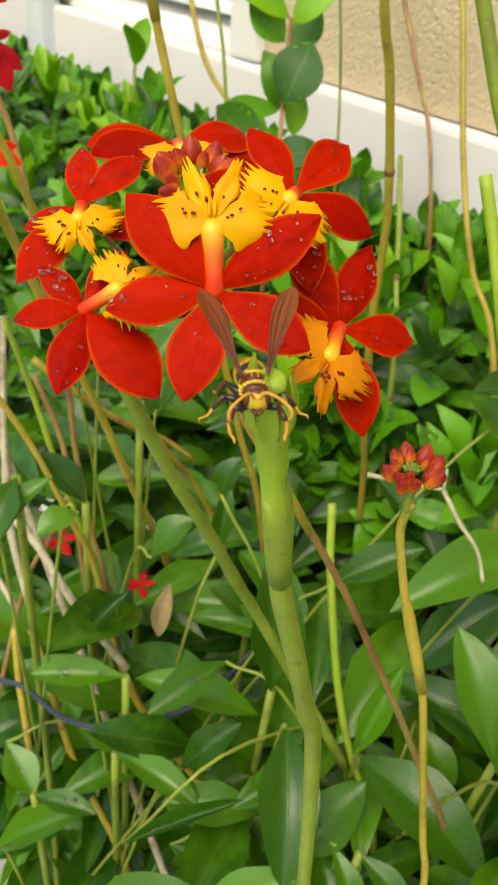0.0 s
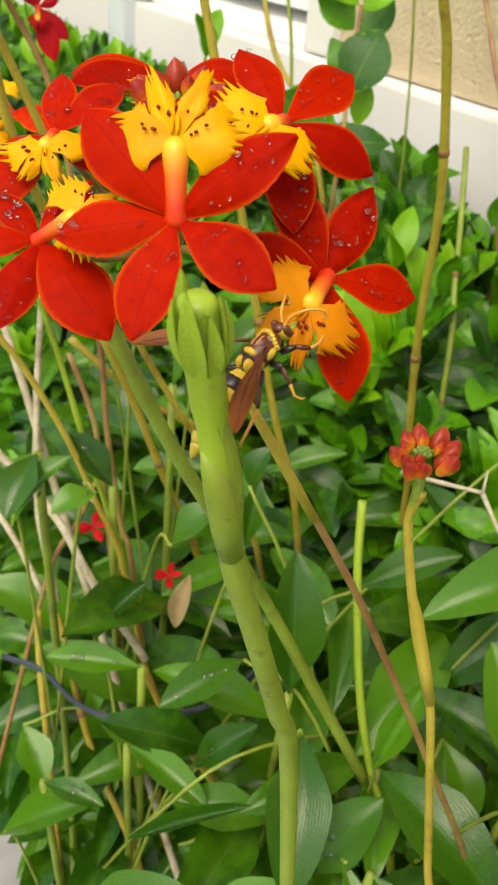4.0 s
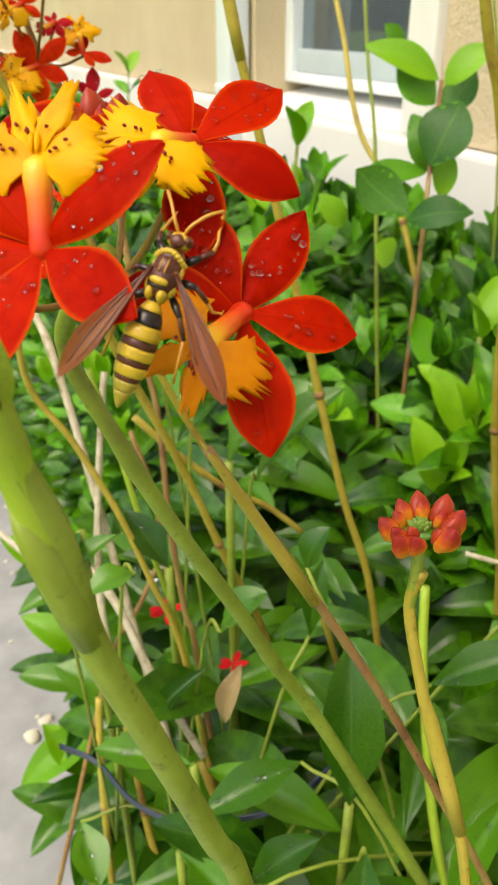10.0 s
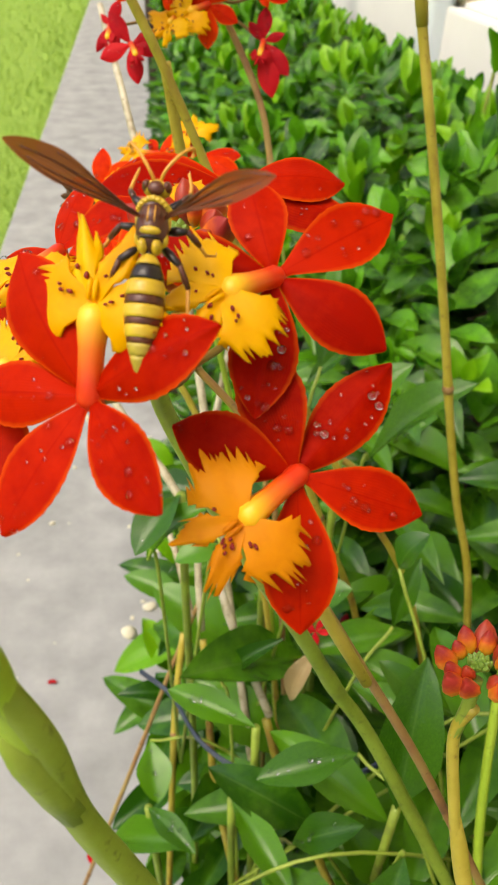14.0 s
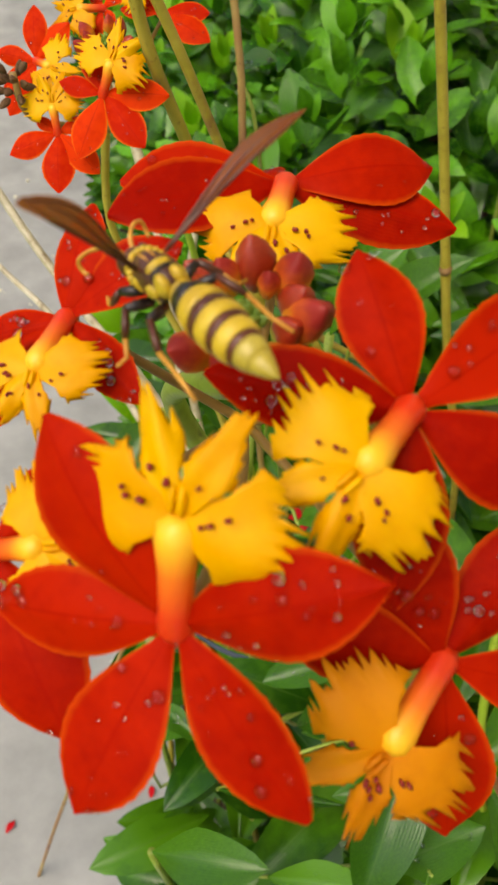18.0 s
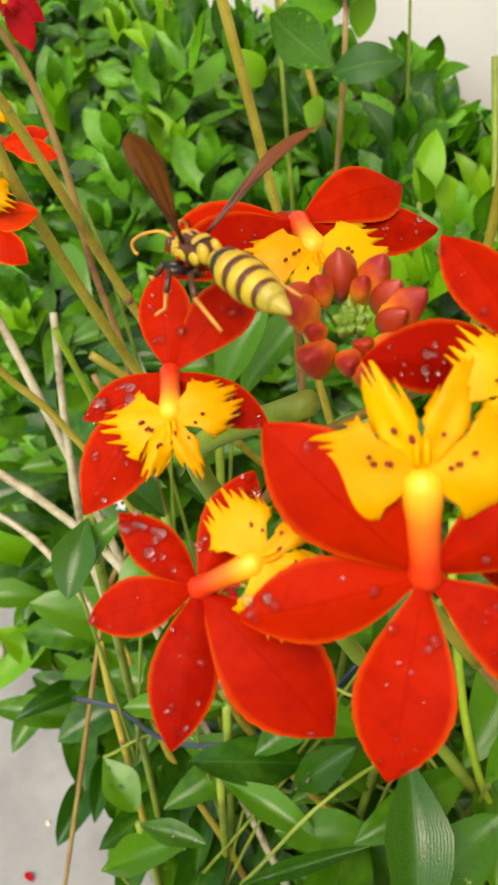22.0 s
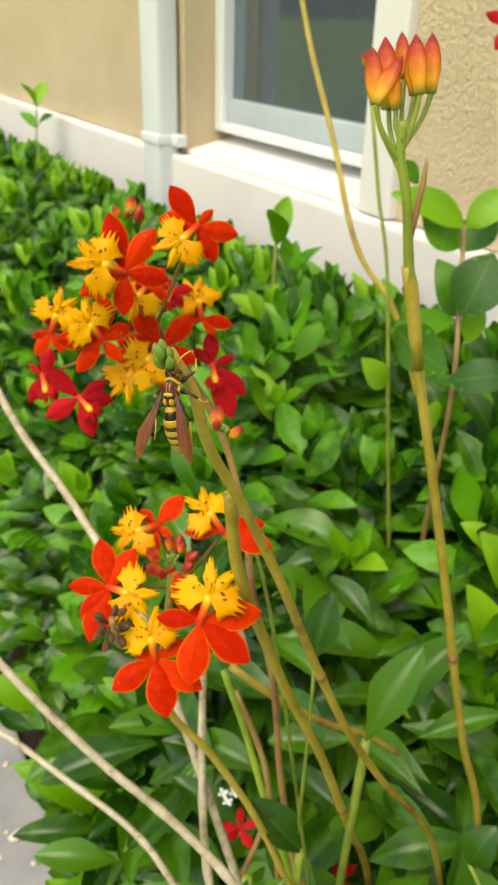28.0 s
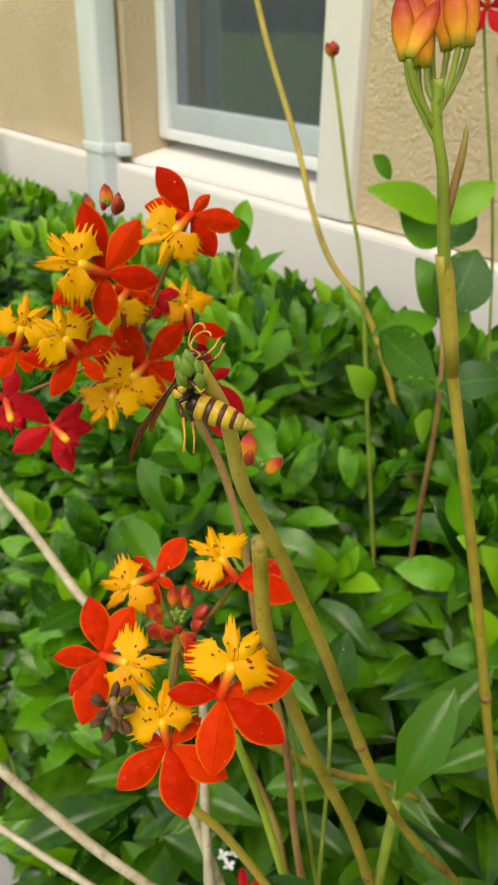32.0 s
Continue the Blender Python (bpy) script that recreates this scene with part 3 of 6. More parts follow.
CRIMSON_LIP = lip_mesh("lip", M["petal_dark"], 40)
SPRAYS = {
    "near": thing("orchid_plant", "orange-red orchid with yellow fringed lips on a bent green stem", "orchid", "flowering orchids"),
    "upper": thing("orchid_plant", "tall orchid with a round head of red and crimson flowers", "orchid", "flowering orchids"),
    "lower": thing("orchid_plant", "low orchid with red and yellow flowers round red buds", "orchid", "flowering orchids"),
}
FLOWERS = [
    ('near', (0.0818, 0.1183, 0.7131), (-0.60, -0.54, 0.59), (0.10, 0.31, 0.94), [(133, 0.0179, 9), (-169, 0.0155, 7), (-103, 0.0166, 11), (-34, 0.0161, 7), (32, 0.0176, 9)], 'red'),
    ('near', (0.1023, 0.1271, 0.7216), (-0.22, -0.69, 0.69), (-0.74, -0.66, 0.15), [(-23, 0.0131, -8), (-96, 0.0156, -8), (-160, 0.0146, -5), (136, 0.0158, 0), (39, 0.0161, 0)], 'red'),
    ('near', (0.1033, 0.1140, 0.7042), (-0.22, -0.79, 0.57), (-0.78, -0.61, -0.13), [(-79, 0.0164, -8), (-146, 0.0145, -5), (143, 0.0175, -1), (30, 0.0147, 0), (-20, 0.015, 0)], 'red_amber'),
    ('near', (0.0688, 0.1324, 0.7069), (-0.29, -0.51, 0.81), (0.58, -0.53, 0.62), [(-95, 0.0102, 0), (-31, 0.014, 0), (21, 0.0174, 0), (133, 0.0118, 0), (-154, 0.0099, 0)], 'red'),
    ('near', (0.0784, 0.1514, 0.7152), (-0.42, -0.44, 0.79), (-0.52, -0.85, 0.00), [(-94, 0.0116, 0), (-142, 0.0134, 0), (141, 0.0116, 0), (18, 0.0101, 0), (50, 0.0167, 0)], 'red'),
    ('near', (0.1034, 0.1617, 0.7204), (-0.25, -0.45, 0.86), (-0.44, -0.89, 0.10), [(-159, 0.0168, -13), (178, 0.0193, -14), (13, 0.0173, 13), (29, 0.0195, 20), (-50, 0.0063, -40)], 'red'),
    ('upper', (0.1110, 0.3496, 0.7498), (-0.36, -0.87, 0.34), (-0.87, -0.14, 0.46), [(32, 0.017, 0), (-18, 0.0154, 0), (-81, 0.0132, 0), (-164, 0.0124, 0), (135, 0.0143, 0)], 'orange'),
    ('upper', (0.1300, 0.3408, 0.7628), (-0.46, -0.86, 0.19), (-0.87, -0.31, -0.38), [(-5, 0.0132, 0), (-84, 0.0066, 0), (-140, 0.0121, 0), (170, 0.0111, 0), (39, 0.0109, 0)], 'orange'),
    ('upper', (0.1003, 0.3661, 0.7054), (-0.30, -0.87, 0.40), (0.19, -0.92, -0.35), [(-84, 0.0138, 0), (133, 0.011, 0), (68, 0.0137, 0), (-10, 0.0125, 0), (171, 0.0103, 0)], 'crimson'),
    ('upper', (0.0935, 0.3802, 0.7092), (-0.56, -0.76, 0.32), (-0.19, -0.85, -0.49), [(-62, 0.0058, 0), (38, 0.0105, 0), (-133, 0.0095, 0), (150, 0.0075, 0), (95, 0.0093, 0)], 'crimson'),
    ('upper', (0.1483, 0.3627, 0.7078), (-0.46, -0.81, 0.37), (-0.31, -0.80, -0.51), [(-94, 0.0117, 0), (-166, 0.0084, 0), (129, 0.0156, 0), (101, 0.0198, 0), (-51, 0.009, 0)], 'crimson'),
    ('upper', (0.1270, 0.3598, 0.7195), (-0.36, -0.84, 0.42), (-0.87, -0.45, -0.21), [(-8, 0.0153, 0), (-86, 0.0151, 0), (-152, 0.0126, 0), (149, 0.0146, 0), (40, 0.0142, 0)], 'orange'),
    ('upper', (0.1044, 0.3538, 0.7290), (-0.32, -0.85, 0.42), (-0.52, -0.09, 0.85), [(48, 0.0138, 0), (-13, 0.0099, 0), (-87, 0.0086, 0), (-165, 0.0123, 0), (143, 0.0137, 0)], 'orange'),
    ('upper', (0.0939, 0.3677, 0.7290), (-0.50, -0.79, 0.36), (0.14, -0.44, 0.89), [(-137, 0.0066, 0), (131, 0.0071, 0), (-97, 0.0092, 0), (72, 0.0096, 0), (-36, 0.0074, 0)], 'orange'),
    ('upper', (0.1377, 0.3718, 0.7339), (-0.23, -0.85, 0.47), (-0.70, -0.66, -0.26), [(7, 0.0045, 0), (-141, 0.0071, 0), (158, 0.0065, 0), (100, 0.0057, 0), (-52, 0.004, 0)], 'crimson'),
    ('upper', (0.1468, 0.3680, 0.7236), (-0.14, -0.75, 0.64), (-0.13, 0.07, 0.99), [(-29, 0.0112, 0), (72, 0.0084, 0), (169, 0.0068, 0), (-71, 0.0073, 0), (115, 0.0066, 0)], 'orange'),
    ('upper', (0.1249, 0.3642, 0.7397), (-0.29, -0.84, 0.45), (-0.75, -0.60, -0.27), [(-37, 0.0089, 0), (-102, 0.0081, 0), (-174, 0.008, 0), (120, 0.0087, 0), (38, 0.0077, 0)], 'orange'),
    ('upper', (0.1173, 0.3598, 0.7168), (-0.35, -0.82, 0.44), (-0.60, -0.69, -0.40), [(-8, 0.0077, 0), (-84, 0.0081, 0), (-161, 0.0079, 0), (132, 0.0086, 0), (77, 0.0083, 0)], 'orange'),
    ('lower', (0.0992, 0.2849, 0.6734), (-0.34, -0.63, 0.70), (0.30, -0.05, 0.95), [(140, 0.0138, 0), (28, 0.0167, 0), (-20, 0.0169, 0), (-81, 0.0167, 0), (-166, 0.0118, 0)], 'orange'),
    ('lower', (0.0871, 0.2884, 0.6628), (-0.27, -0.62, 0.73), (-0.05, 0.21, 0.98), [(-159, 0.0137, 0), (-91, 0.0154, 0), (-46, 0.0151, 0), (19, 0.0093, 0), (144, 0.0071, 0)], 'orange'),
    ('lower', (0.0856, 0.3141, 0.6701), (-0.34, -0.68, 0.65), (0.39, -0.91, 0.17), [(-149, 0.0143, 0), (-74, 0.0117, 0), (-1, 0.0161, 0), (165, 0.0132, 0), (-25, 0.0117, 0)], 'orange'),
    ('lower', (0.1058, 0.3234, 0.6788), (-0.51, -0.53, 0.68), (-0.99, -0.05, 0.09), [(-65, 0.0122, 0), (-149, 0.0058, 0), (23, 0.0074, 0), (146, 0.0109, 0), (-68, 0.0046, 0)], 'orange'),
    ('lower', (0.1184, 0.3059, 0.6832), (-0.26, -0.45, 0.85), (-0.37, 0.44, 0.82), [(140, 0.011, 0), (-32, 0.0128, 0), (-64, 0.0159, 0), (-83, 0.0052, 0), (100, 0.0071, 0)], 'orange'),
]
for spray, centre, normal, lip_way, petals, kind in FLOWERS:
    flower(SPRAYS[spray], centre, normal, lip_way, petals, kind, 16 if spray == "near" else 5)


def bud_mesh(name, material, slim=0.42):
    bm = bmesh.new()
    tube(bm, [(0, 0, 0), (0.15, 0, 0), (0.35, 0, 0.01), (0.6, 0, 0.02), (0.8, 0, 0.015), (0.93, 0, 0.005), (1.0, 0, 0)], [0.10, slim * 0.34, slim * 0.48, slim * 0.46, slim * 0.32, slim * 0.14, 0.01], 12)
    for v in bm.verts:
        a = math.atan2(v.co.z, v.co.y)
        v.co.y, v.co.z = v.co.y * (1 + 0.16 * math.cos(3 * a)), v.co.z * (1 + 0.16 * math.cos(3 * a))
    return mesh_from(name, bm, material)


bm_, bn_, bl_, bb_ = shader("bud_skin", 0.5, 0.3)
btc = bn_.new("ShaderNodeTexCoord")
bts = bn_.new("ShaderNodeSeparateXYZ")
bl_.new(btc.outputs["Object"], bts.inputs[0])
bnz = node(bn_, "TexNoise", Scale=5.0, Detail=3.0)
bl_.new(btc.outputs["Object"], bnz.inputs["Vector"])
badd = node(bn_, "Math", op="MULTIPLY_ADD")
bl_.new(bnz.outputs["Fac"], badd.inputs[0])
badd.inputs[1].default_value = 0.35
bl_.new(bts.outputs["X"], badd.inputs[2])
brr = ramp(bn_, bl_, badd.outputs[0], [(0.14, (0.34, 0.36, 0.05)), (0.36, (0.80, 0.36, 0.02)), (0.80, (0.55, 0.09, 0.012)), (1.15, (0.30, 0.018, 0.012))])
bl_.new(brr.outputs[0], bb_.inputs["Base Color"])
M["bud_skin"] = bm_
BUD, BUD_DARK, BUD_GREEN = bud_mesh("bud", M["bud_skin"], 0.34), bud_mesh("bud", M["bud"], 0.62), bud_mesh("bud", M["bud_green"], 0.6)
BUD_PLUMP = bud_mesh("bud", M["bud_skin"], 0.6)


def bud_head(spray, centre, axis, count, reach, length, seed, green=10, spread=75):
    """A compact dome of plump buds round the tip of a stem, small green ones in the middle."""
    rnd = random.Random(seed)
    q = frame_from(axis, (0.3, -0.5, 0.8), centre)
    for i in range(count):
        a, tilt = 2 * math.pi * (i * 0.382 + rnd.uniform(-0.03, 0.03)), radians(spread * (0.42 + 0.58 * math.sqrt((i + 0.5) / count)))
        d = Vector((math.cos(tilt), math.sin(tilt) * math.cos(a), math.sin(tilt) * math.sin(a)))
        s = length * rnd.uniform(0.9, 1.1) * (0.55 + 0.45 * min(1.0, 1.6 * i / count))
        up = (d + Vector((1.3, 0, 0))).normalized()
        o = part("bud", BUD_DARK if (i % 3 == 0) else BUD_PLUMP, None, spray)
        o.matrix_local = q @ frame_from(up, (0.1, 0.3, 1), d * reach * 0.75 - Vector((reach * 0.5, 0, 0)), s)
    for i in range(green):
        a, tilt = 2 * math.pi * i * 0.382, radians(50 * math.sqrt(i / green))
        d = Vector((math.cos(tilt), math.sin(tilt) * math.cos(a), math.sin(tilt) * math.sin(a)))
        o = part("bud", BUD_GREEN, None, spray, "small green bud")
        o.matrix_local = q @ frame_from(d, (0.1, 0.3, 1), d * reach * 0.12, length * 0.36)


def stem(plant, points, radius, skin, nodes=(), taper=0.75, name="stem", label="", steps=6):
    """A jointed stem through the points with slight swellings at its nodes (shares of its length)."""
    pts = spline(points, steps)
    far = [0.0]
    for p, q in zip(pts, pts[1:]):
        far.append(far[-1] + (q - p).length)
    radii = []
    for d in far:
        u = d / far[-1]
        r = radius * (1 - (1 - taper) * u)
        for k in nodes:
            r *= 1 + 0.22 * math.exp(-(((u - k) * far[-1] / (radius * 1.3)) ** 2))
        radii.append(r)
    bm = bmesh.new()
    tube(bm, pts, radii, 10)
    ob = part(name, bm, M[skin], plant, label)
    if name == "stem" and plant.name.startswith("orchid_cane") and skin != "stem_white":
        for k in nodes:
            i = min(range(1, len(pts) - 1), key=lambda j: abs(far[j] / far[-1] - k))
            d = (pts[i + 1] - pts[i - 1]).normalized()
            r = radii[i]
            bm = bmesh.new()
            tube(bm, [pts[i] - d * r * 0.9, pts[i] - d * r * 0.35, pts[i], pts[i] + d * r * 0.3, pts[i] + d * r * 0.8], [r * 0.96, r * 1.10, r * 1.16, r * 1.10, r * 0.96], 10)
            part("node", bm, M["node"], ob, "brown ringed node")
    return ob


def sheath(plant, a, b, radius, skin):
    """A papery sheath hugging a stem from a to b, with a free pointed tip."""
    a, b = Vector(a), Vector(b)
    d = b - a
    side = d.cross(Vector((0.4, 0.2, 0.9))).normalized()
    bm = bmesh.new()
    tube(bm, [a, a + 0.3 * d, a + 0.7 * d, a + 0.9 * d + side * radius * 0.4, b + side * radius * 0.9], [radius * 1.08, radius * 1.25, radius * 1.15, radius * 0.7, radius * 0.1], 10)
    return part("sheath", bm, M[skin], plant)


# pedicels and stems of the near orchid
near = SPRAYS["near"]
HEAD = Vector((0.0965, 0.1500, 0.7035))
M["pedicel"] = stem_skin("pedicel", (0.22, 0.12, 0.03), (0.30, 0.18, 0.04), (0.12, 0.11, 0.02), 60.0)
HUBS = {"near": HEAD, "upper": Vector((0.1290, 0.3695, 0.7268)), "lower": Vector((0.1041, 0.3103, 0.6708))}
stem(near, [(0.2061, 0.1552, 0.4377), (0.1561, 0.1712, 0.5477), (0.1376, 0.1711, 0.5839), (0.1257, 0.1710, 0.6084), (0.1116, 0.1709, 0.6353), (0.1002, 0.1707, 0.6602), (0.0920, 0.1703, 0.6828), (0.0965, 0.1500, 0.7035)], 0.0023, "stem_green", (0.3, 0.55, 0.8))
for spray, centre, normal, lip_way, petals, kind in FLOWERS:
    hub = HUBS[spray]
    c, n = Vector(centre), Vector(normal)
    stem(SPRAYS[spray], [tuple(hub - Vector((0, 0, 0.006))), tuple(hub.lerp(c, 0.5) - n * 0.005 - Vector((0, 0, 0.003))), tuple(c - n * 0.002)], 0.0006, "pedicel", (), 0.9, "pedicel")
bud_head(near, (0.0935, 0.1414, 0.7202), (-0.35, -0.45, 0.82), 15, 0.0050, 0.0064, 4, 12, 80)
# ---- further stems ----
def cane(label, points, radius, skin, nodes, group="orchid canes", taper=0.8, foot=()):
    """A bare orchid cane that stands in the soil; points run from its top down."""
    upper = [Vector(p) for p in points]
    pts = [Vector(p) for p in foot] if foot else upper[:]
    low = pts[-1]
    d = (pts[-1] - pts[-2]).normalized()
    d = (d + Vector((0, 0, -0.9))).normalized()
    steps = max(1, int(low.z / 0.1))
    for i in range(steps):
        low = low + d * (low.z + 0.02) / max(-d.z, 0.3) / (steps - i)
        pts.append(low.copy())
    pts[-1].z = -0.03
    plant = thing("orchid_cane", label, "orchid stem", group)
    stem(plant, [tuple(p) for p in reversed(pts)], radius * 0.74, "stem_yellow" if foot else skin, (0.5, 0.75, 0.9) if foot else nodes, 1.0 if foot else taper)
    if foot:
        stem(plant, [tuple(p) for p in reversed(upper)], radius * 0.74, skin, nodes, taper, label="dry whitish upper stem")
    return plant


bare = "bare jointed orchid cane, yellow-green with brown nodes"
c1 = cane("leaning brown orchid cane with a dry pointed sheath", [(0.1090, 0.1422, 0.6704), (0.1240, 0.1377, 0.6434), (0.1414, 0.1324, 0.6113), (0.1578, 0.1273, 0.5765), (0.1789, 0.1207, 0.5296), (0.2179, 0.1084, 0.4357)], 0.0021, "stem_brown", (0.3, 0.5, 0.7), taper=0.6)
sheath(c1, (0.1276, 0.1351, 0.6358), (0.1079, 0.1415, 0.6723), 0.0010, "stem_yellow")
budplant = cane("orchid cane topped by a cluster of red and green buds", [(0.1357, 0.1146, 0.6554), (0.1338, 0.1146, 0.6489), (0.1353, 0.1115, 0.6354), (0.1379, 0.1073, 0.6193), (0.1419, 0.1021, 0.6019), (0.1444, 0.0960, 0.5735), (0.1465, 0.0905, 0.5475), (0.1484, 0.0850, 0.5206)], 0.0017, "stem_yellow", (0.35, 0.6), taper=0.8)
sheath(budplant, (0.1419, 0.1021, 0.6019), (0.1353, 0.1115, 0.6354), 0.0012, "stem_yellow")
stem(budplant, [(0.1338, 0.1146, 0.6489), (0.1350, 0.1153, 0.6560), (0.1357, 0.1164, 0.6600)], 0.0010, "stem_green", (), 1.1, label="green stem below the buds")
bud_head(budplant, (0.1358, 0.1168, 0.6617), (-0.12, 0.0, 1.0), 15, 0.0050, 0.0060, 8, 16, 80)
cane(bare, [(0.2070, 0.1994, 0.5673), (0.2030, 0.1898, 0.5394), (0.1999, 0.1721, 0.4939), (0.2008, 0.1571, 0.4602), (0.2049, 0.1394, 0.4247)], 0.0028, "stem_bright", (0.3, 0.5, 0.75))
cane("thick upright orchid cane with a bright green tip", [(0.1817, 0.1495, 0.7110), (0.1828, 0.1401, 0.6905), (0.1835, 0.1248, 0.6557), (0.1839, 0.1137, 0.6301), (0.1837, 0.0987, 0.5946), (0.1822, 0.0840, 0.5577), (0.1822, 0.0640, 0.5000)], 0.0030, "stem_bright", (0.55, 0.72, 0.85), taper=0.7)
cane("short green orchid cane with a pointed tip", [(0.3962, 0.3630, 0.6439), (0.3863, 0.3443, 0.6045), (0.3783, 0.3310, 0.5755), (0.3702, 0.3157, 0.5431)], 0.0031, "stem_green", (0.6, 0.8, 0.9), taper=0.7)
cane(bare, [(0.2342, 0.2515, 0.7760), (0.2387, 0.2493, 0.7495), (0.2464, 0.2503, 0.7275), (0.2537, 0.2506, 0.7100), (0.2702, 0.2543, 0.6574), (0.2824, 0.2618, 0.6000), (0.2988, 0.2682, 0.5373), (0.3140, 0.2724, 0.4859)], 0.0030, "stem_yellow", (0.3, 0.55, 0.75, 0.87), taper=0.8)
cane(bare, [(0.2332, 0.2162, 0.7665), (0.2377, 0.2083, 0.7478), (0.2400, 0.2035, 0.7358), (0.2449, 0.1939, 0.7119), (0.2527, 0.1821, 0.6864), (0.2575, 0.1719, 0.6606), (0.2700, 0.1460, 0.5950), (0.2850, 0.1130, 0.5100), (0.3000, 0.0750, 0.4100)], 0.0040, "stem_green", (0.4, 0.7))
cane(bare, [(0.4070, 0.3701, 0.7837), (0.4000, 0.3476, 0.7382), (0.3967, 0.3375, 0.7175), (0.3847, 0.3074, 0.6537), (0.3795, 0.2815, 0.6044), (0.3822, 0.2579, 0.5683)], 0.0026, "stem_yellow", (0.4, 0.7))
cane("thin dry stalk in front of the stucco", [(0.6179, 0.6283, 0.7806), (0.6015, 0.5758, 0.7148), (0.5899, 0.5367, 0.6664), (0.5756, 0.4888, 0.6071)], 0.0030, "stem_brown", (0.4, 0.7))
# thin wall-side stalks with small dry heads
farbud = cane("thin orchid stalk with orange buds against the window", [(0.4283, 0.7105, 0.8291), (0.4277, 0.7060, 0.8215), (0.4246, 0.6836, 0.7838), (0.4226, 0.6458, 0.7236), (0.4187, 0.6202, 0.6802), (0.4200, 0.5986, 0.6483), (0.4323, 0.5639, 0.6073)], 0.0036, "stem_yellow", (0.4, 0.7), taper=0.8)
bud_head(farbud, (0.4283, 0.7105, 0.8291), (0, 0, 1), 6, 0.007, 0.012, 3, 0, 85)
farbud2 = cane("thin stalk with a small dried flower head", [(0.4002, 0.5894, 0.7849), (0.3980, 0.5776, 0.7550), (0.3937, 0.5579, 0.7040), (0.3914, 0.5394, 0.6586)], 0.0022, "stem_green", (0.3,), taper=0.8)
bud_head(farbud2, (0.4002, 0.5894, 0.7849), (0, 0, 1), 6, 0.004, 0.009, 5, 3, 50)
# pale dry canes at the front
w1 = cane("dry whitish orchid cane turning yellow below its node", [(0.0525, 0.4109, 0.6023), (0.0620, 0.3973, 0.5917), (0.0751, 0.3750, 0.5726), (0.0920, 0.3487, 0.5512), (0.1082, 0.3261, 0.5340), (0.1231, 0.3009, 0.5125), (0.1307, 0.2782, 0.4887), (0.1436, 0.2490, 0.4604)], 0.0026, "stem_white", (0.2, 0.35, 0.5), taper=0.9, foot=[(0.1424, 0.2505, 0.4569), (0.1485, 0.2355, 0.4333), (0.1634, 0.2111, 0.3996), (0.1710, 0.1952, 0.3757)])
cane("upright dry whitish orchid cane", [(0.1401, 0.3543, 0.5963), (0.1329, 0.3436, 0.5668), (0.1272, 0.3341, 0.5413), (0.1205, 0.3181, 0.5017), (0.1201, 0.2988, 0.4630)], 0.0025, "stem_white", (0.3, 0.5, 0.7), foot=[(0.1223, 0.3092, 0.4434), (0.1234, 0.2993, 0.4281), (0.1239, 0.2696, 0.3794), (0.1328, 0.2324, 0.3267)])
cane("dry whitish cane browning towards its foot", [(0.0485, 0.4566, 0.5181), (0.0603, 0.4368, 0.5121), (0.0722, 0.4185, 0.5074), (0.0850, 0.3959, 0.5001), (0.1042, 0.3616, 0.4887), (0.1119, 0.3392, 0.4775), (0.1169, 0.3102, 0.4593)], 0.0023, "stem_white", (0.3, 0.5, 0.7), foot=[(0.1120, 0.3042, 0.4557), (0.1073, 0.2920, 0.4274), (0.1039, 0.2779, 0.3970)])
cane("long dry whitish cane leaning over the walkway", [(0.0932, 0.5307, 0.6972), (0.1006, 0.4851, 0.6667), (0.1053, 0.4561, 0.6473), (0.1116, 0.4317, 0.6326), (0.1169, 0.4064, 0.6165), (0.1227, 0.3724, 0.5939)], 0.0030, "stem_white", (0.3, 0.6, 0.8))
# stems round the two far heads
upper, lower = SPRAYS["upper"], SPRAYS["lower"]
stem(upper, [(0.1689, 0.2771, -0.0300), (0.1649, 0.2771, 0.3177), (0.1589, 0.2971, 0.4677), (0.1563, 0.3045, 0.4921), (0.1548, 0.3165, 0.5374), (0.1559, 0.3269, 0.5816), (0.1525, 0.3381, 0.6197), (0.1521, 0.3464, 0.6523), (0.1475, 0.3575, 0.6872), (0.1290, 0.3695, 0.7268), (0.1250, 0.3695, 0.7488)], 0.0017, "stem_brown", (0.3, 0.5, 0.7))
stem(lower, [(0.1686, 0.2525, -0.0300), (0.1606, 0.2625, 0.3298), (0.1486, 0.2825, 0.4798), (0.1376, 0.2909, 0.5252), (0.1276, 0.2976, 0.5589), (0.1144, 0.3050, 0.5905), (0.1006, 0.3122, 0.6193), (0.1041, 0.3103, 0.6708)], 0.0017, "stem_yellow", (0.4, 0.7))
bud_head(lower, (0.1041, 0.3103, 0.6748), (-0.1, -0.35, 0.9), 11, 0.006, 0.0066, 14, 9, 85)
bud_head(upper, (0.1220, 0.3682, 0.7607), (-0.1, -0.1, 1.0), 5, 0.005, 0.0055, 15, 4, 70)
M["withered"] = speckled("withered_bud", [(0.3, (0.06, 0.03, 0.018)), (0.7, (0.20, 0.11, 0.05))], 160, 0.7, 0.2, 0.4)
wither = bud_mesh("bud", M["withered"], 0.5)
WITHERED = Vector((0.0785, 0.2959, 0.6755))
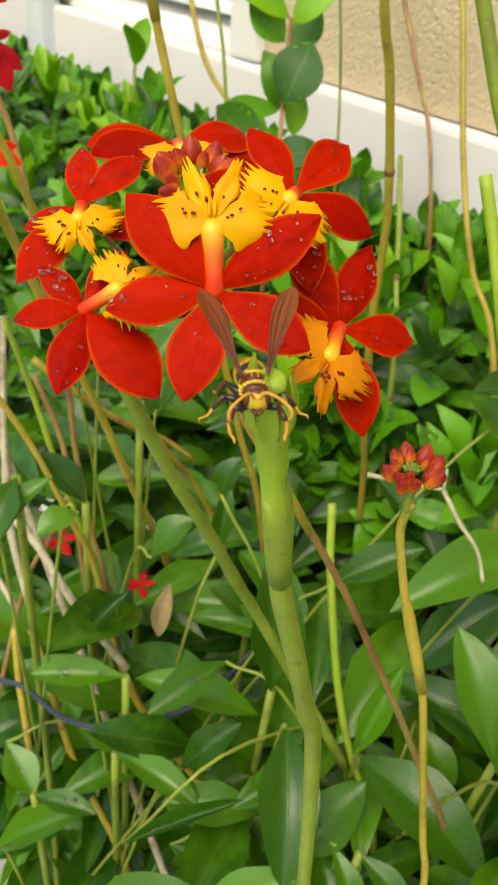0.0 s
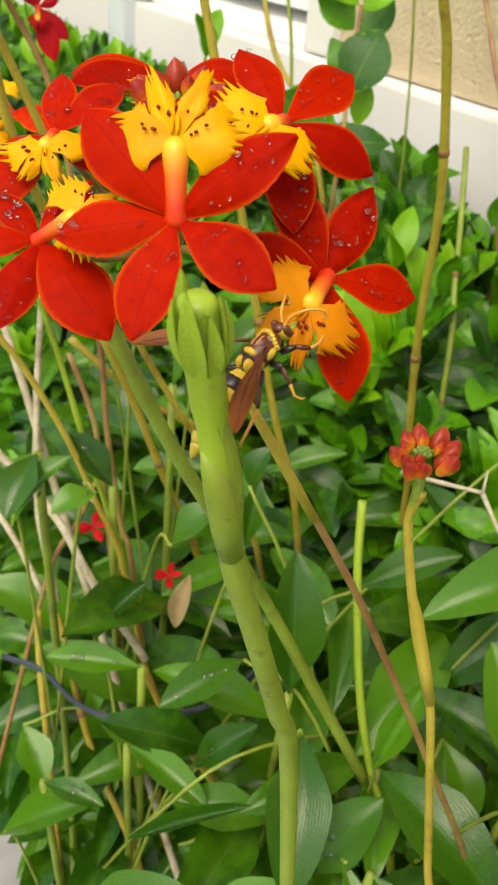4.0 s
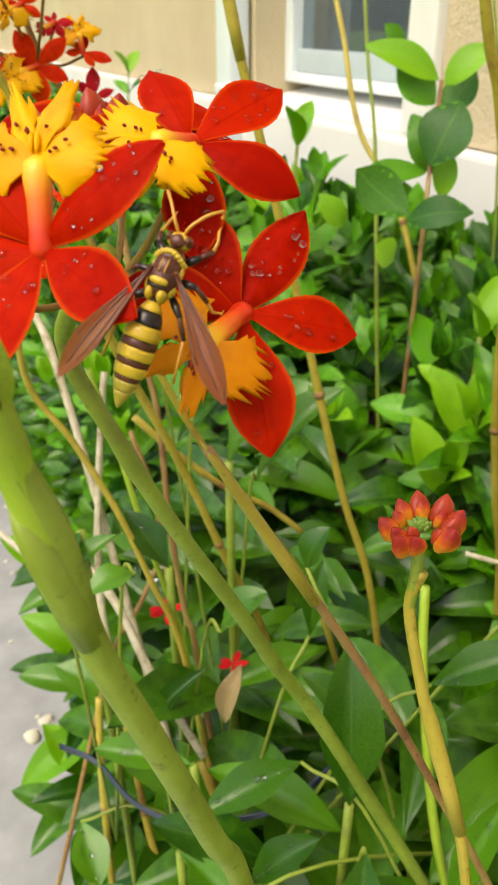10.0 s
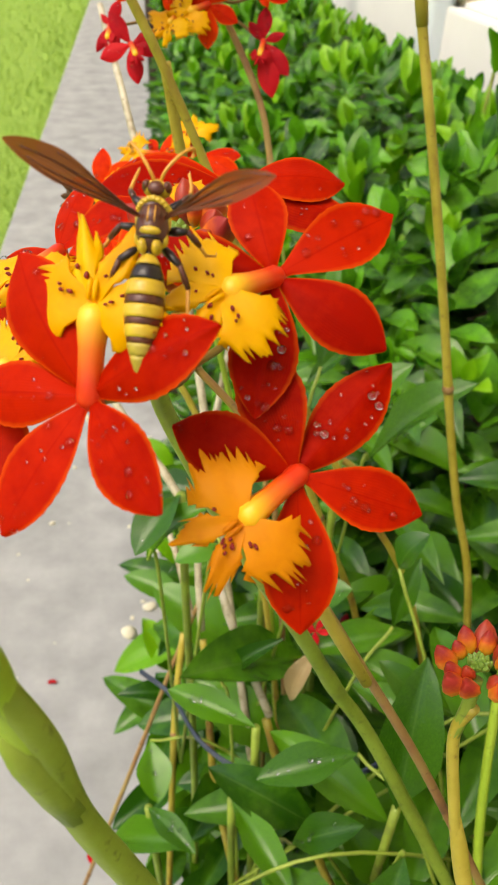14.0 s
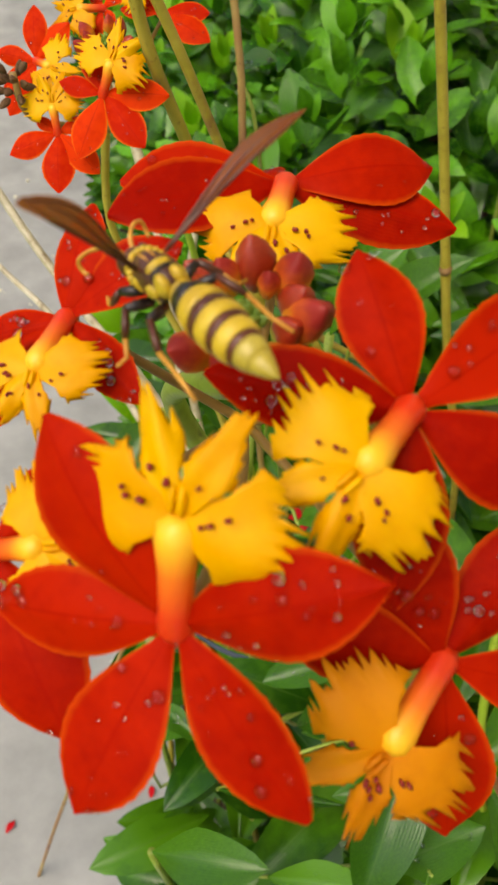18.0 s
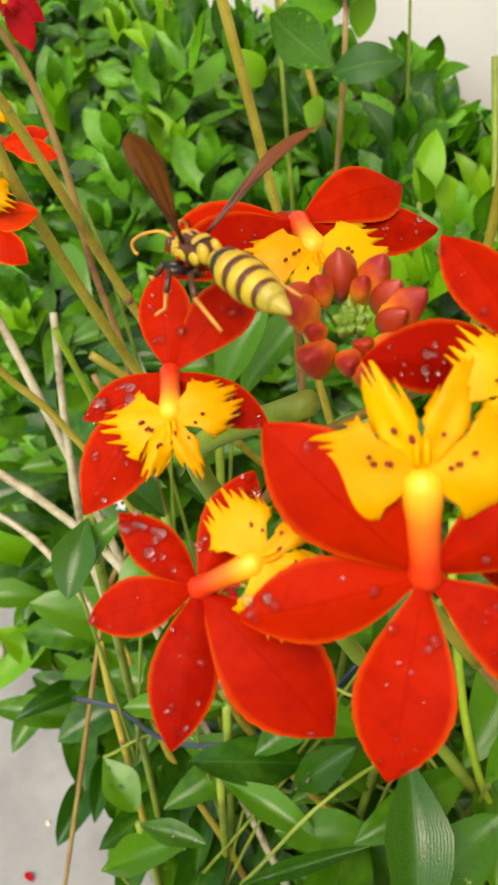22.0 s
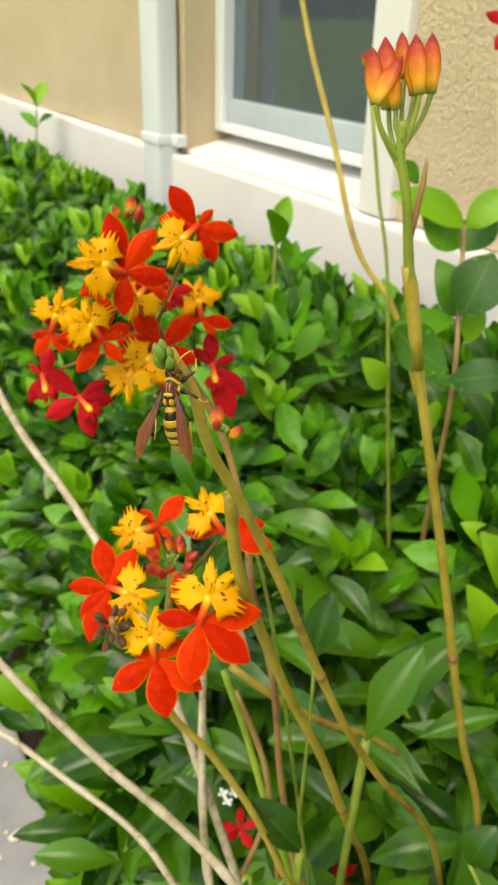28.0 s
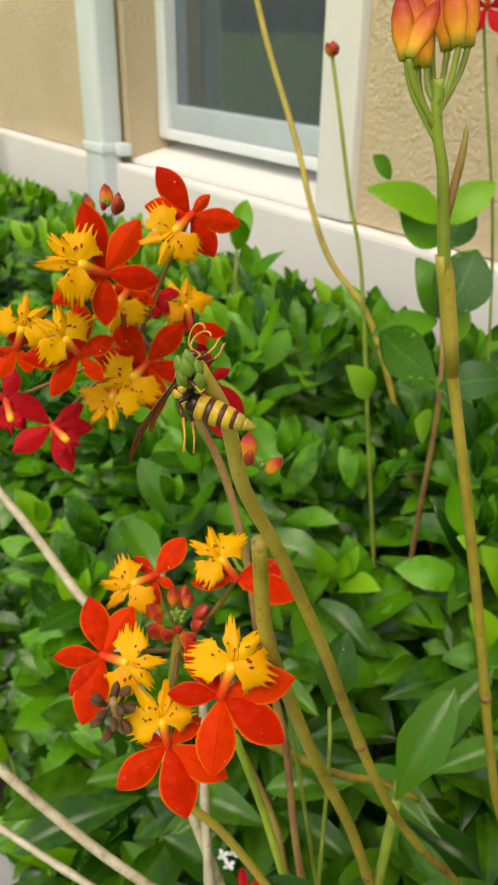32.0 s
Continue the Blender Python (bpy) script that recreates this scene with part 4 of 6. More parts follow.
for i in range(14):
    a = i * 2.4
    o = part("withered_bud", wither, None, lower, "withered brown bud")
    o.matrix_local = frame_from((math.cos(a) * 0.6 - 0.2, math.sin(a) * 0.6 - 0.4, 0.7 - 0.08 * i), (0.2, 0.1, 1), WITHERED + Vector((0.002 * math.cos(a), 0.002 * math.sin(a), -0.0005 * i)), 0.004)
stem(lower, [(0.1041, 0.3103, 0.6508), (0.0821, 0.2967, 0.6631), tuple(WITHERED)], 0.0010, "stem_brown", (), 0.9, "pedicel")
stalk = cane("tall orchid cane with a head of half open orange-red buds", [(0.1767, 0.3033, 0.7548), (0.1841, 0.3005, 0.7228), (0.1940, 0.2967, 0.6832), (0.2066, 0.2919, 0.6305), (0.2171, 0.2881, 0.5843), (0.2270, 0.2843, 0.5441), (0.2420, 0.2782, 0.4895)], 0.0027, "stem_yellow", (0.3, 0.5, 0.62, 0.8), taper=0.8)
stem(stalk, [(0.1779, 0.3027, 0.7508), (0.1762, 0.3032, 0.7609), (0.1739, 0.3038, 0.7742), (0.1713, 0.3049, 0.7838), (0.1703, 0.3049, 0.7931)], 0.0016, "stem_green", (), 0.75, label="green upper stem")
BUD_ROWS = [((0.1672, 0.312, 0.7965), (0.1686, 0.3172, 0.8101)), ((0.174, 0.3146, 0.7949), (0.1764, 0.3217, 0.8125)), ((0.1628, 0.3071, 0.7971), (0.1703, 0.3069, 0.8085)), ((0.175, 0.3046, 0.7994), (0.1763, 0.3102, 0.8134)), ((0.1822, 0.3079, 0.7991), (0.1847, 0.3129, 0.8136)), ((0.1809, 0.3174, 0.8019), (0.1819, 0.3215, 0.8135)), ((0.1741, 0.312, 0.795), (0.1748, 0.3162, 0.8065)), ((0.1808, 0.3124, 0.7982), (0.1822, 0.3174, 0.8116))]
for i, (base, tip) in enumerate(BUD_ROWS):
    q, d = Vector(base), Vector(tip) - Vector(base)
    a = Vector((0.1713, 0.3049, 0.7838)).lerp(Vector((0.1703, 0.3049, 0.7931)), 0.12 * i)
    stem(stalk, [tuple(a - Vector((0, 0, 0.003))), tuple(a.lerp(q, 0.75) + Vector((0, 0, -0.003))), tuple(q)], 0.0006, "stem_green", (), 1.2, "pedicel")
    part("bud", BUD, None, stalk).matrix_local = frame_from(d, (-0.5, -0.8, 0.2), q, d.length * 0.95)
sheath(stalk, (0.1841, 0.3005, 0.7228), (0.1762, 0.3032, 0.7609), 0.0017, "stem_yellow")
sheath(stalk, (0.1762, 0.3032, 0.7609), (0.1774, 0.3007, 0.7847), 0.0008, "stem_brown")
perch = cane("cut orchid cane with a green bud spike at its tip", [(0.0838, 0.2688, 0.7601), (0.0888, 0.2690, 0.7507), (0.0934, 0.2702, 0.7357), (0.1025, 0.2707, 0.7177), (0.1159, 0.2720, 0.6881), (0.1313, 0.2740, 0.6507), (0.1502, 0.2758, 0.6082), (0.1712, 0.2766, 0.5690), (0.2114, 0.2775, 0.4980)], 0.0024, "stem_yellow", (0.35, 0.55, 0.7, 0.85), taper=0.7)
PTIP = Vector((0.0838, 0.2688, 0.7601))
for i in range(9):
    a, h = i * 2.4, i / 9
    o = part("bud", BUD_GREEN, None, perch, "tight green bud scale")
    o.matrix_local = frame_from((-0.25 + 0.35 * math.cos(a) * (1 - h), 0.35 * math.sin(a) * (1 - h), 0.9), (math.cos(a), math.sin(a), 0.2), PTIP + Vector((-0.002 * h + 0.0009 * math.cos(a), 0.0009 * math.sin(a), -0.004 + 0.004 * h)), 0.0034)
bud_head(perch, (0.0989, 0.2744, 0.7358), (0.35, -0.1, 0.8), 3, 0.0036, 0.0052, 17, 10, 60)
cane(bare, [(0.1046, 0.2799, 0.7151), (0.1104, 0.2840, 0.6859), (0.1200, 0.2862, 0.6590), (0.1341, 0.2888, 0.6228), (0.1540, 0.2915, 0.5764), (0.1739, 0.2956, 0.5226), (0.1998, 0.3010, 0.4531)], 0.0028, "stem_yellow", (0.35, 0.55, 0.75))
cane(bare, [(0.1252, 0.3148, 0.6154), (0.1319, 0.3095, 0.5849), (0.1391, 0.3030, 0.5443), (0.1474, 0.2963, 0.5058), (0.1519, 0.2920, 0.4766)], 0.0021, "stem_bright", (0.3, 0.5))
spotted = cane(bare, [(0.1460, 0.3393, 0.5722), (0.1511, 0.3278, 0.5470), (0.1518, 0.3184, 0.5212)], 0.0022, "stem_brown", (0.3, 0.5, 0.7))
cane(bare, [(0.1514, 0.3177, 0.5181), (0.1373, 0.3144, 0.4940), (0.1200, 0.3115, 0.4666)], 0.0020, "stem_brown", (0.3, 0.5, 0.7))
stem(spotted, [(0.1511, 0.3509, 0.5733), (0.1682, 0.3409, 0.5546), (0.1882, 0.3309, 0.5371), (0.2075, 0.3232, 0.5252), (0.2226, 0.3153, 0.5112)], 0.0018, "stem_yellow", (0.2, 0.4, 0.6), 0.8, "branch", "yellow-brown side branch")

# the cut cane in the foreground
cut = cane("thick green orchid cane cut off, with split bud scales", [(0.0708, 0.0918, 0.7120), (0.0727, 0.0921, 0.7026), (0.0757, 0.0924, 0.6932), (0.0778, 0.0929, 0.6797), (0.0833, 0.0933, 0.6625), (0.0902, 0.0939, 0.6408), (0.0959, 0.0945, 0.6196)], 0.0023, "stem_green", (0.5, 0.75), taper=1.0)
CUT, RISE = Vector((0.0708, 0.0918, 0.7120)), Vector((-0.1980, -0.0313, 0.9797))
for i in range(8):
    a = i * 2 * math.pi / 8
    o = part("bud_scale", leaf_mesh("bud_scale", M["stem_bright"], 1.0, 0.24, 0.4, 0.35, 0.05, nu=8, nv=4, thick=0.06, seed=i), None, cut, "bright green split bud scale")
    rad = Vector((math.cos(a), math.sin(a), 0.12))
    o.matrix_local = frame_from(RISE + 0.12 * rad, rad, CUT - RISE * 0.005 + rad * 0.0013, 0.0078 + 0.0014 * (i % 3))
bm = bmesh.new()
tube(bm, spline([tuple(CUT - RISE * 0.0195), tuple(CUT - RISE * 0.011), tuple(CUT), tuple(CUT + RISE * 0.004)], 5), [0.0017] * 6 + [0.0020] * 5 + [0.0020] * 4 + [0.0015], 12)
part("tip", bm, M["stem_bright"], cut, "swollen bright green tip")
sheath(cut, (0.0778, 0.0929, 0.6797), (0.0726, 0.0910, 0.6979), 0.0015, "stem_green")

# ---- orchid leaves ----
OLEAF = [leaf_mesh("leaf", M["orchid_and_shade_leaf"], 1.0, 1.0, pk, 0.12, ar, nu=12, nv=6, thick=0.012, wave=0.012, seed=i, tip=1.3) for i, (pk, ar) in enumerate(((0.45, 0.05), (0.5, 0.10), (0.4, 0.14)))]
LEAF_ROWS = [
    ((0.1740, 0.1841, 0.4924), (0.1819, 0.2030, 0.5496), 0.0215, (-0.18, -0.28, 0.92)),
    ((0.1757, 0.1739, 0.4780), (0.1454, 0.1336, 0.4488), 0.0248, (-0.18, -0.26, 0.93)),
    ((0.2918, 0.1513, 0.5397), (0.2184, 0.1679, 0.5282), 0.0257, (-0.37, -0.23, 0.87)),
    ((0.2023, 0.1534, 0.4622), (0.2140, 0.0911, 0.4488), 0.0289, (-0.22, -0.22, 0.94)),
    ((0.1952, 0.1515, 0.4712), (0.2162, 0.1542, 0.5110), 0.0121, (-0.21, -0.22, 0.94)),
    ((0.2127, 0.0963, 0.5071), (0.2101, 0.1062, 0.5436), 0.0193, (-0.27, -0.16, 0.94)),
    ((0.2227, 0.1083, 0.4956), (0.2322, 0.1452, 0.5320), 0.0215, (-0.27, -0.17, 0.93)),
    ((0.2160, 0.1013, 0.4984), (0.2047, 0.0658, 0.4800), 0.0230, (-0.27, -0.16, 0.94)),
    ((0.1661, 0.2057, 0.4944), (0.1280, 0.2056, 0.4868), 0.0152, (-0.17, -0.31, 0.91)),
    ((0.1332, 0.2319, 0.4795), (0.0999, 0.2555, 0.4790), 0.0134, (-0.11, -0.33, 0.92)),
    ((0.2173, 0.2009, 0.5166), (0.2502, 0.1804, 0.5384), 0.0158, (-0.25, -0.31, 0.90)),
    ((0.1238, 0.2613, 0.4721), (0.1474, 0.2553, 0.5035), 0.0096, (-0.09, -0.36, 0.91)),
    ((0.0771, 0.1743, 0.4291), (0.1161, 0.1516, 0.4535), 0.0209, (-0.03, -0.24, 0.96)),
    ((0.1188, 0.1548, 0.4246), (0.1574, 0.1307, 0.4471), 0.0187, (-0.08, -0.22, 0.96)),
    ((0.1633, 0.1445, 0.4340), (0.1935, 0.1419, 0.4665), 0.0223, (-0.15, -0.20, 0.96)),
    ((0.1231, 0.2238, 0.4430), (0.1400, 0.1826, 0.4425), 0.0134, (-0.09, -0.30, 0.93)),
    ((0.1454, 0.2040, 0.4382), (0.1688, 0.1939, 0.4645), 0.0157, (-0.12, -0.28, 0.95)),
    ((0.1938, 0.2526, 0.5064), (0.2023, 0.2587, 0.5391), 0.0104, (-0.20, -0.36, 0.88)),
    ((0.0889, 0.2351, 0.4262), (0.1066, 0.2104, 0.4292), 0.0104, (-0.04, -0.30, 0.94)),
    ((0.0700, 0.2444, 0.3855), (0.1069, 0.2185, 0.4219), 0.0163, (-0.01, -0.29, 0.95)),
    ((0.3047, 0.1867, 0.5947), (0.2696, 0.1914, 0.6046), 0.0171, (-0.41, -0.31, 0.81)),
    ((0.3039, 0.1786, 0.5665), (0.2838, 0.2004, 0.5931), 0.0193, (-0.39, -0.28, 0.84)),
    ((0.2362, 0.1676, 0.4745), (0.2827, 0.1518, 0.5145), 0.0235, (-0.26, -0.23, 0.92)),
    ((0.1061, 0.1860, 0.4430), (0.1448, 0.1606, 0.4727), 0.0071, (-0.08, -0.27, 0.95)),
    ((0.1761, 0.1244, 0.4561), (0.1813, 0.0985, 0.4464), 0.0113, (-0.19, -0.18, 0.96)),
    ((0.1728, 0.1364, 0.4501), (0.1683, 0.1122, 0.4339), 0.0113, (-0.17, -0.20, 0.95)),
    ((0.2325, 0.1501, 0.4675), (0.2306, 0.1231, 0.4501), 0.0152, (-0.26, -0.21, 0.93)),
    ((0.2258, 0.1652, 0.4448), (0.2400, 0.1579, 0.4662), 0.0161, (-0.23, -0.22, 0.93)),
    ((0.1321, 0.1900, 0.4092), (0.1483, 0.1460, 0.4048), 0.0232, (-0.10, -0.25, 0.95)),
    ((0.1236, 0.2610, 0.4185), (0.1428, 0.2220, 0.4230), 0.0171, (-0.07, -0.32, 0.93)),
    ((0.2078, 0.2400, 0.4680), (0.1906, 0.2523, 0.4856), 0.0144, (-0.20, -0.32, 0.91)),
    ((0.2533, 0.1605, 0.4813), (0.2690, 0.1292, 0.4920), 0.0232, (-0.28, -0.23, 0.91)),
    ((0.0928, 0.2775, 0.4113), (0.0942, 0.2520, 0.3988), 0.0173, (-0.04, -0.33, 0.93)),
    ((0.2333, 0.1384, 0.4007), (0.2487, 0.1448, 0.4400), 0.0220, (-0.22, -0.17, 0.95)),
    ((0.1824, 0.1904, 0.4193), (0.1638, 0.2097, 0.4444), 0.0165, (-0.16, -0.25, 0.94)),
    ((0.1859, 0.2434, 0.5507), (0.1943, 0.2426, 0.5676), 0.0135, (-0.23, -0.14, 0.95)),
    ((0.1733, 0.2896, 0.5762), (0.1988, 0.2920, 0.6097), 0.0164, (-0.22, -0.23, 0.93)),
    ((0.1536, 0.3562, 0.6455), (0.1648, 0.3449, 0.6512), 0.0094, (-0.21, -0.37, 0.88)),
    ((0.1934, 0.3064, 0.5538), (0.2312, 0.2982, 0.5949), 0.0179, (-0.23, -0.23, 0.93)),
    ((0.1451, 0.2890, 0.5313), (0.1322, 0.3050, 0.5536), 0.0146, (-0.16, -0.20, 0.96)),
    ((0.1716, 0.3219, 0.5923), (0.1819, 0.3271, 0.6180), 0.0146, (-0.22, -0.28, 0.91)),
    ((0.1478, 0.2371, 0.5380), (0.1638, 0.2319, 0.5549), 0.0151, (-0.18, -0.14, 0.97)),
    ((0.1074, 0.2698, 0.5727), (0.0892, 0.2525, 0.5607), 0.0143, (-0.13, -0.21, 0.96)),
    ((0.1191, 0.2422, 0.5698), (0.1020, 0.2408, 0.5672), 0.0118, (-0.15, -0.17, 0.97)),
    ((0.0941, 0.2654, 0.5455), (0.1182, 0.2634, 0.5725), 0.0127, (-0.09, -0.19, 0.97)),
]
orn = random.Random(77)
shoot = None
for i, (base, tip, width, n) in enumerate(LEAF_ROWS):
    if i % 3 == 0:
        g = Vector(base)
        shoot = thing("orchid_shoot", "leafy green orchid shoot with rain drops on its leaves", "orchid plant", "leafy orchid shoots")
    b0, t0 = Vector(base), Vector(tip)
    foot = Vector((min(max(g.x, 0.07), 0.33), g.y + 0.02, -0.03))
    if (b0 - g).length > 1e-6:
        stem(shoot, [tuple(g.lerp(foot, 0.3)), tuple(b0.lerp(g, 0.3) - Vector((0, 0, 0.015))), tuple(b0)], 0.0008, "stem_green", (), 0.9)
    else:
        stem(shoot, [tuple(foot), tuple(g.lerp(foot, 0.5) + Vector((0.01, 0.01, 0))), tuple(b0)], 0.0022, "stem_green", (0.4, 0.7), 0.8)
    ln = (t0 - b0).length
    lf = part("leaf", OLEAF[orn.randrange(3)], None, shoot)
    lf.matrix_local = frame_from(t0 - b0, n, b0, (ln, width, ln))
    spots = []
    for k in range(12):
        u, v = orn.uniform(0.1, 0.9), orn.uniform(-0.3, 0.3) 
        v *= math.sin(math.pi * u)
        spots.append((frame_from(t0 - b0, n, b0) @ Matrix.Translation((u * ln, v * width, ln * (0.09 * math.sin(math.pi * u * 0.9) - 0.03 * u * u + 0.006) + 0.12 * abs(v) * width)), orn.choice((0.0004, 0.0006, 0.0008, 0.0011))))
    tagged(part("dew", drop_mesh(spots), None, shoot, "clear rain drops"), kind="stuff")

# the lower leaves of the orchids, too dense to count
BED = []
for i in range(1000):
    y, x = orn.uniform(0.02, 0.55), orn.uniform(0.0, 1.0)
    x = walk_edge(y) - 0.015 + 0.26 * x
    z = orn.uniform(0.22, 0.47) * min(1.0, 0.45 + (x - walk_edge(y) + 0.02) / 0.10)
    a = orn.uniform(0, 2 * math.pi)
    ln = orn.uniform(0.045, 0.078)
    BED.append((frame_from((math.cos(a), math.sin(a), orn.uniform(-0.2, 0.5)), (-0.2, -0.3, 0.9), (x, y, z), (ln, ln * orn.uniform(0.28, 0.40), ln)), orn.randrange(3)))

# small leafy plant at the walkway's edge
EDGE_ROWS = [
    ((0.1664, 0.5541, 0.2242), (0.1025, 0.6051, 0.2713), 0.033, (-0.05, -0.40, 0.90)),
    ((0.1548, 0.5330, 0.1905), (0.0723, 0.5245, 0.1529), 0.033, (-0.05, -0.40, 0.90)),
    ((0.1306, 0.5161, 0.1522), (0.1007, 0.5448, 0.1984), 0.03, (-0.05, -0.40, 0.90)),
    ((0.1752, 0.5593, 0.2370), (0.1469, 0.5817, 0.2769), 0.02, (-0.05, -0.40, 0.90)),
    ((0.1635, 0.5488, 0.2158), (0.1388, 0.5150, 0.1915), 0.022, (-0.05, -0.40, 0.90)),
    ((0.1578, 0.5172, 0.1739), (0.1362, 0.4790, 0.1468), 0.022, (-0.05, -0.40, 0.90)),
    ((0.1402, 0.6296, 0.2942), (0.0993, 0.6514, 0.3239), 0.03, (-0.05, -0.40, 0.90)),
]
edge_plant = thing("seedling", "small bright green leafy plant at the walkway edge", "plant")
for i, (base, tip, width, n) in enumerate(EDGE_ROWS):
    b0, t0 = Vector(base), Vector(tip)
    ln = (t0 - b0).length
    me = leaf_mesh("leaf", M["hedge_young"], 1.0, 1.0, 0.5, 0.1, 0.1, nu=10, nv=4, thick=0.012, wave=0.02, seed=i + 50)
    part("leaf", me, None, edge_plant).matrix_local = frame_from(t0 - b0, n, b0, (ln, width, ln))
    stem(edge_plant, [(max(b0.x + 0.03, walk_edge(b0.y) + 0.02), b0.y, -0.03), tuple(b0.lerp(Vector((b0.x + 0.03, b0.y, 0)), 0.4)), tuple(b0)], 0.0018, "stem_green", (), 0.8)

# ---- the hedge ----
def scatter(name, templates, places, material, parent, label=""):
    """Many leaves joined into one mesh: templates are (co, faces, uv) arrays, places are 4x4 arrays."""
    co, fc, uv, base = [], [], [], 0
    for m, k in places:
        c, f, u = templates[k]
        co.append(c @ m[:3, :3].T + m[:3, 3])
        fc.append(f + base)
        uv.append(u)
        base += len(c)
    co, fc, uv = np.concatenate(co), np.concatenate(fc), np.concatenate(uv)
    me = bpy.data.meshes.new(name)
    me.vertices.add(len(co))
    me.vertices.foreach_set("co", co.ravel())
    me.loops.add(fc.size)
    me.loops.foreach_set("vertex_index", fc.ravel())
    me.polygons.add(len(fc))
    me.polygons.foreach_set("loop_start", np.arange(0, fc.size, 4))
    me.polygons.foreach_set("use_smooth", [True] * len(fc))
    layer = me.uv_layers.new(name="UVMap")
    layer.data.foreach_set("uv", uv.ravel())
    me.update(calc_edges=True)
    me.validate()
    me.materials.append(material)
    ob = new(name, me)
    ob.parent = parent
    return tagged(ob, label, kind="stuff")


def arrays(me):
    n = len(me.vertices)
    co = np.empty(n * 3)
    me.vertices.foreach_get("co", co)
    fc = np.array([tuple(p.vertices) for p in me.polygons])
    uv = np.empty(len(me.loops) * 2)
    me.uv_layers[0].data.foreach_get("uv", uv)
    return co.reshape(-1, 3), fc, uv.reshape(-1, 2)


HLEAF = [leaf_mesh("leaf", M["hedge"], 1.0, w, pk, 0.16, ar, nu=8, nv=4, thick=0.014, wave=0.02, seed=i + 3) for i, (w, pk, ar) in enumerate(((0.46, 0.5, 0.08), (0.40, 0.45, 0.14), (0.50, 0.52, 0.05), (0.48, 0.55, -0.08)))]
HYOUNG = [leaf_mesh("leaf", M["hedge_young"], 1.0, w, pk, 0.2, ar, nu=8, nv=4, thick=0.014, wave=0.02, seed=i + 13) for i, (w, pk, ar) in enumerate(((0.48, 0.5, 0.05), (0.42, 0.45, 0.10)))]
HSMALL = [leaf_mesh("leaf", M["hedge"], 1.0, w, 0.5, 0.16, 0.08, nu=5, nv=2, thick=0.014, wave=0.02, seed=i + 33) for i, w in enumerate((0.52, 0.46))]
hedge = thing("hedge", "dense dark green broad-leaved hedge below the house wall", "hedge")
hr = random.Random(31)
dark, young, single, twigs = [], [], [], bmesh.new()


def top_height(x, y):
    u = (x - walk_edge(y)) / (WALL - walk_edge(y))
    rise = 0.355 + 0.215 * min(1.0, max(0.0, u * 2)) ** 0.7
    return rise - 0.12 * max(0.0, u - 0.6) + 0.02 * math.sin(y * 5.1 + x * 9) * math.sin(y * 2.3)


count = 0
for row in range(1900):
    y = -0.10 + 5.5 * (row / 1900) ** 1.45
    x = walk_edge(y) + 0.03 + (WALL - 0.035 - walk_edge(y) - 0.03) * hr.random() ** 0.8
    if y < 0.42 and x < 0.24 - 0.08 * hr.random():
        continue
    z = top_height(x, y) * hr.uniform(0.76, 1.02)
    if y < 0.50 and x < 0.32:
        z *= 0.80
    if row % 3 == 0 and 0.25 < y < 3.6:
        x = WALL - 0.055 - 0.04 * hr.random()
        z = hr.uniform(0.47, 0.55)
    root = Vector((min(max(x + hr.uniform(-0.04, 0.04), walk_edge(y) + 0.03), WALL - 0.03), y + hr.uniform(-0.04, 0.04), -0.02))
    tip = Vector((x, y, z))
    axis = (tip - root).normalized() * 0.7 + Vector((hr.uniform(-0.35, 0.15), hr.uniform(-0.3, 0.2), 0.5))
    axis.normalize()
    if row % 3 == 0:
        tube(twigs, [root, root.lerp(tip, 0.6) + Vector((0.01, 0.0, 0)), tip], [0.003, 0.002, 0.0012], 5)
    fresh = hr.random() < (0.22 if y < 0.8 else 0.5)
    pairs = 6 if y < 1.6 else 4
    for k in range(pairs):
        for side in (0, 1):
            a = k * 1.75 + side * math.pi + hr.uniform(-0.3, 0.3)
            u = Vector((math.cos(a), math.sin(a), 0)) 
            u = (u - u.dot(axis) * axis).normalized()
            open_ = 0.15 + 0.85 * min(1.0, k / 2.2) + hr.uniform(-0.1, 0.15)
            d = (u * open_ + axis * (1.05 - 0.85 * min(1.0, k / 3))).normalized()
            length = hr.uniform(0.038, 0.058) * (0.6 if k == 0 else 1.0) * (0.9 if fresh else 1.0)
            p = tip - axis * (0.018 * k) + u * 0.002
            if p.x + d.x * length > WALL - 0.025 or p.z < 0.02:
                continue
            m = frame_from(d, axis * 0.9 + Vector((-0.25, -0.35, 0.35)), p, length)
            if fresh and k < 2:
                young.append((np.array(m), hr.randrange(2)))
            elif 0.30 < y < 1.0 and k in (1, 2) and count < 290 and row % 2:
                o = part("leaf", HLEAF[hr.randrange(4)], None, hedge)
                o.matrix_local = m
                count += 1
            elif y < 1.7:
                dark.append((np.array(m), hr.randrange(4)))
            else:
                single.append((np.array(m), hr.randrange(2)))
# low leaves along the walkway; shade near the ground is put into their colour
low = []
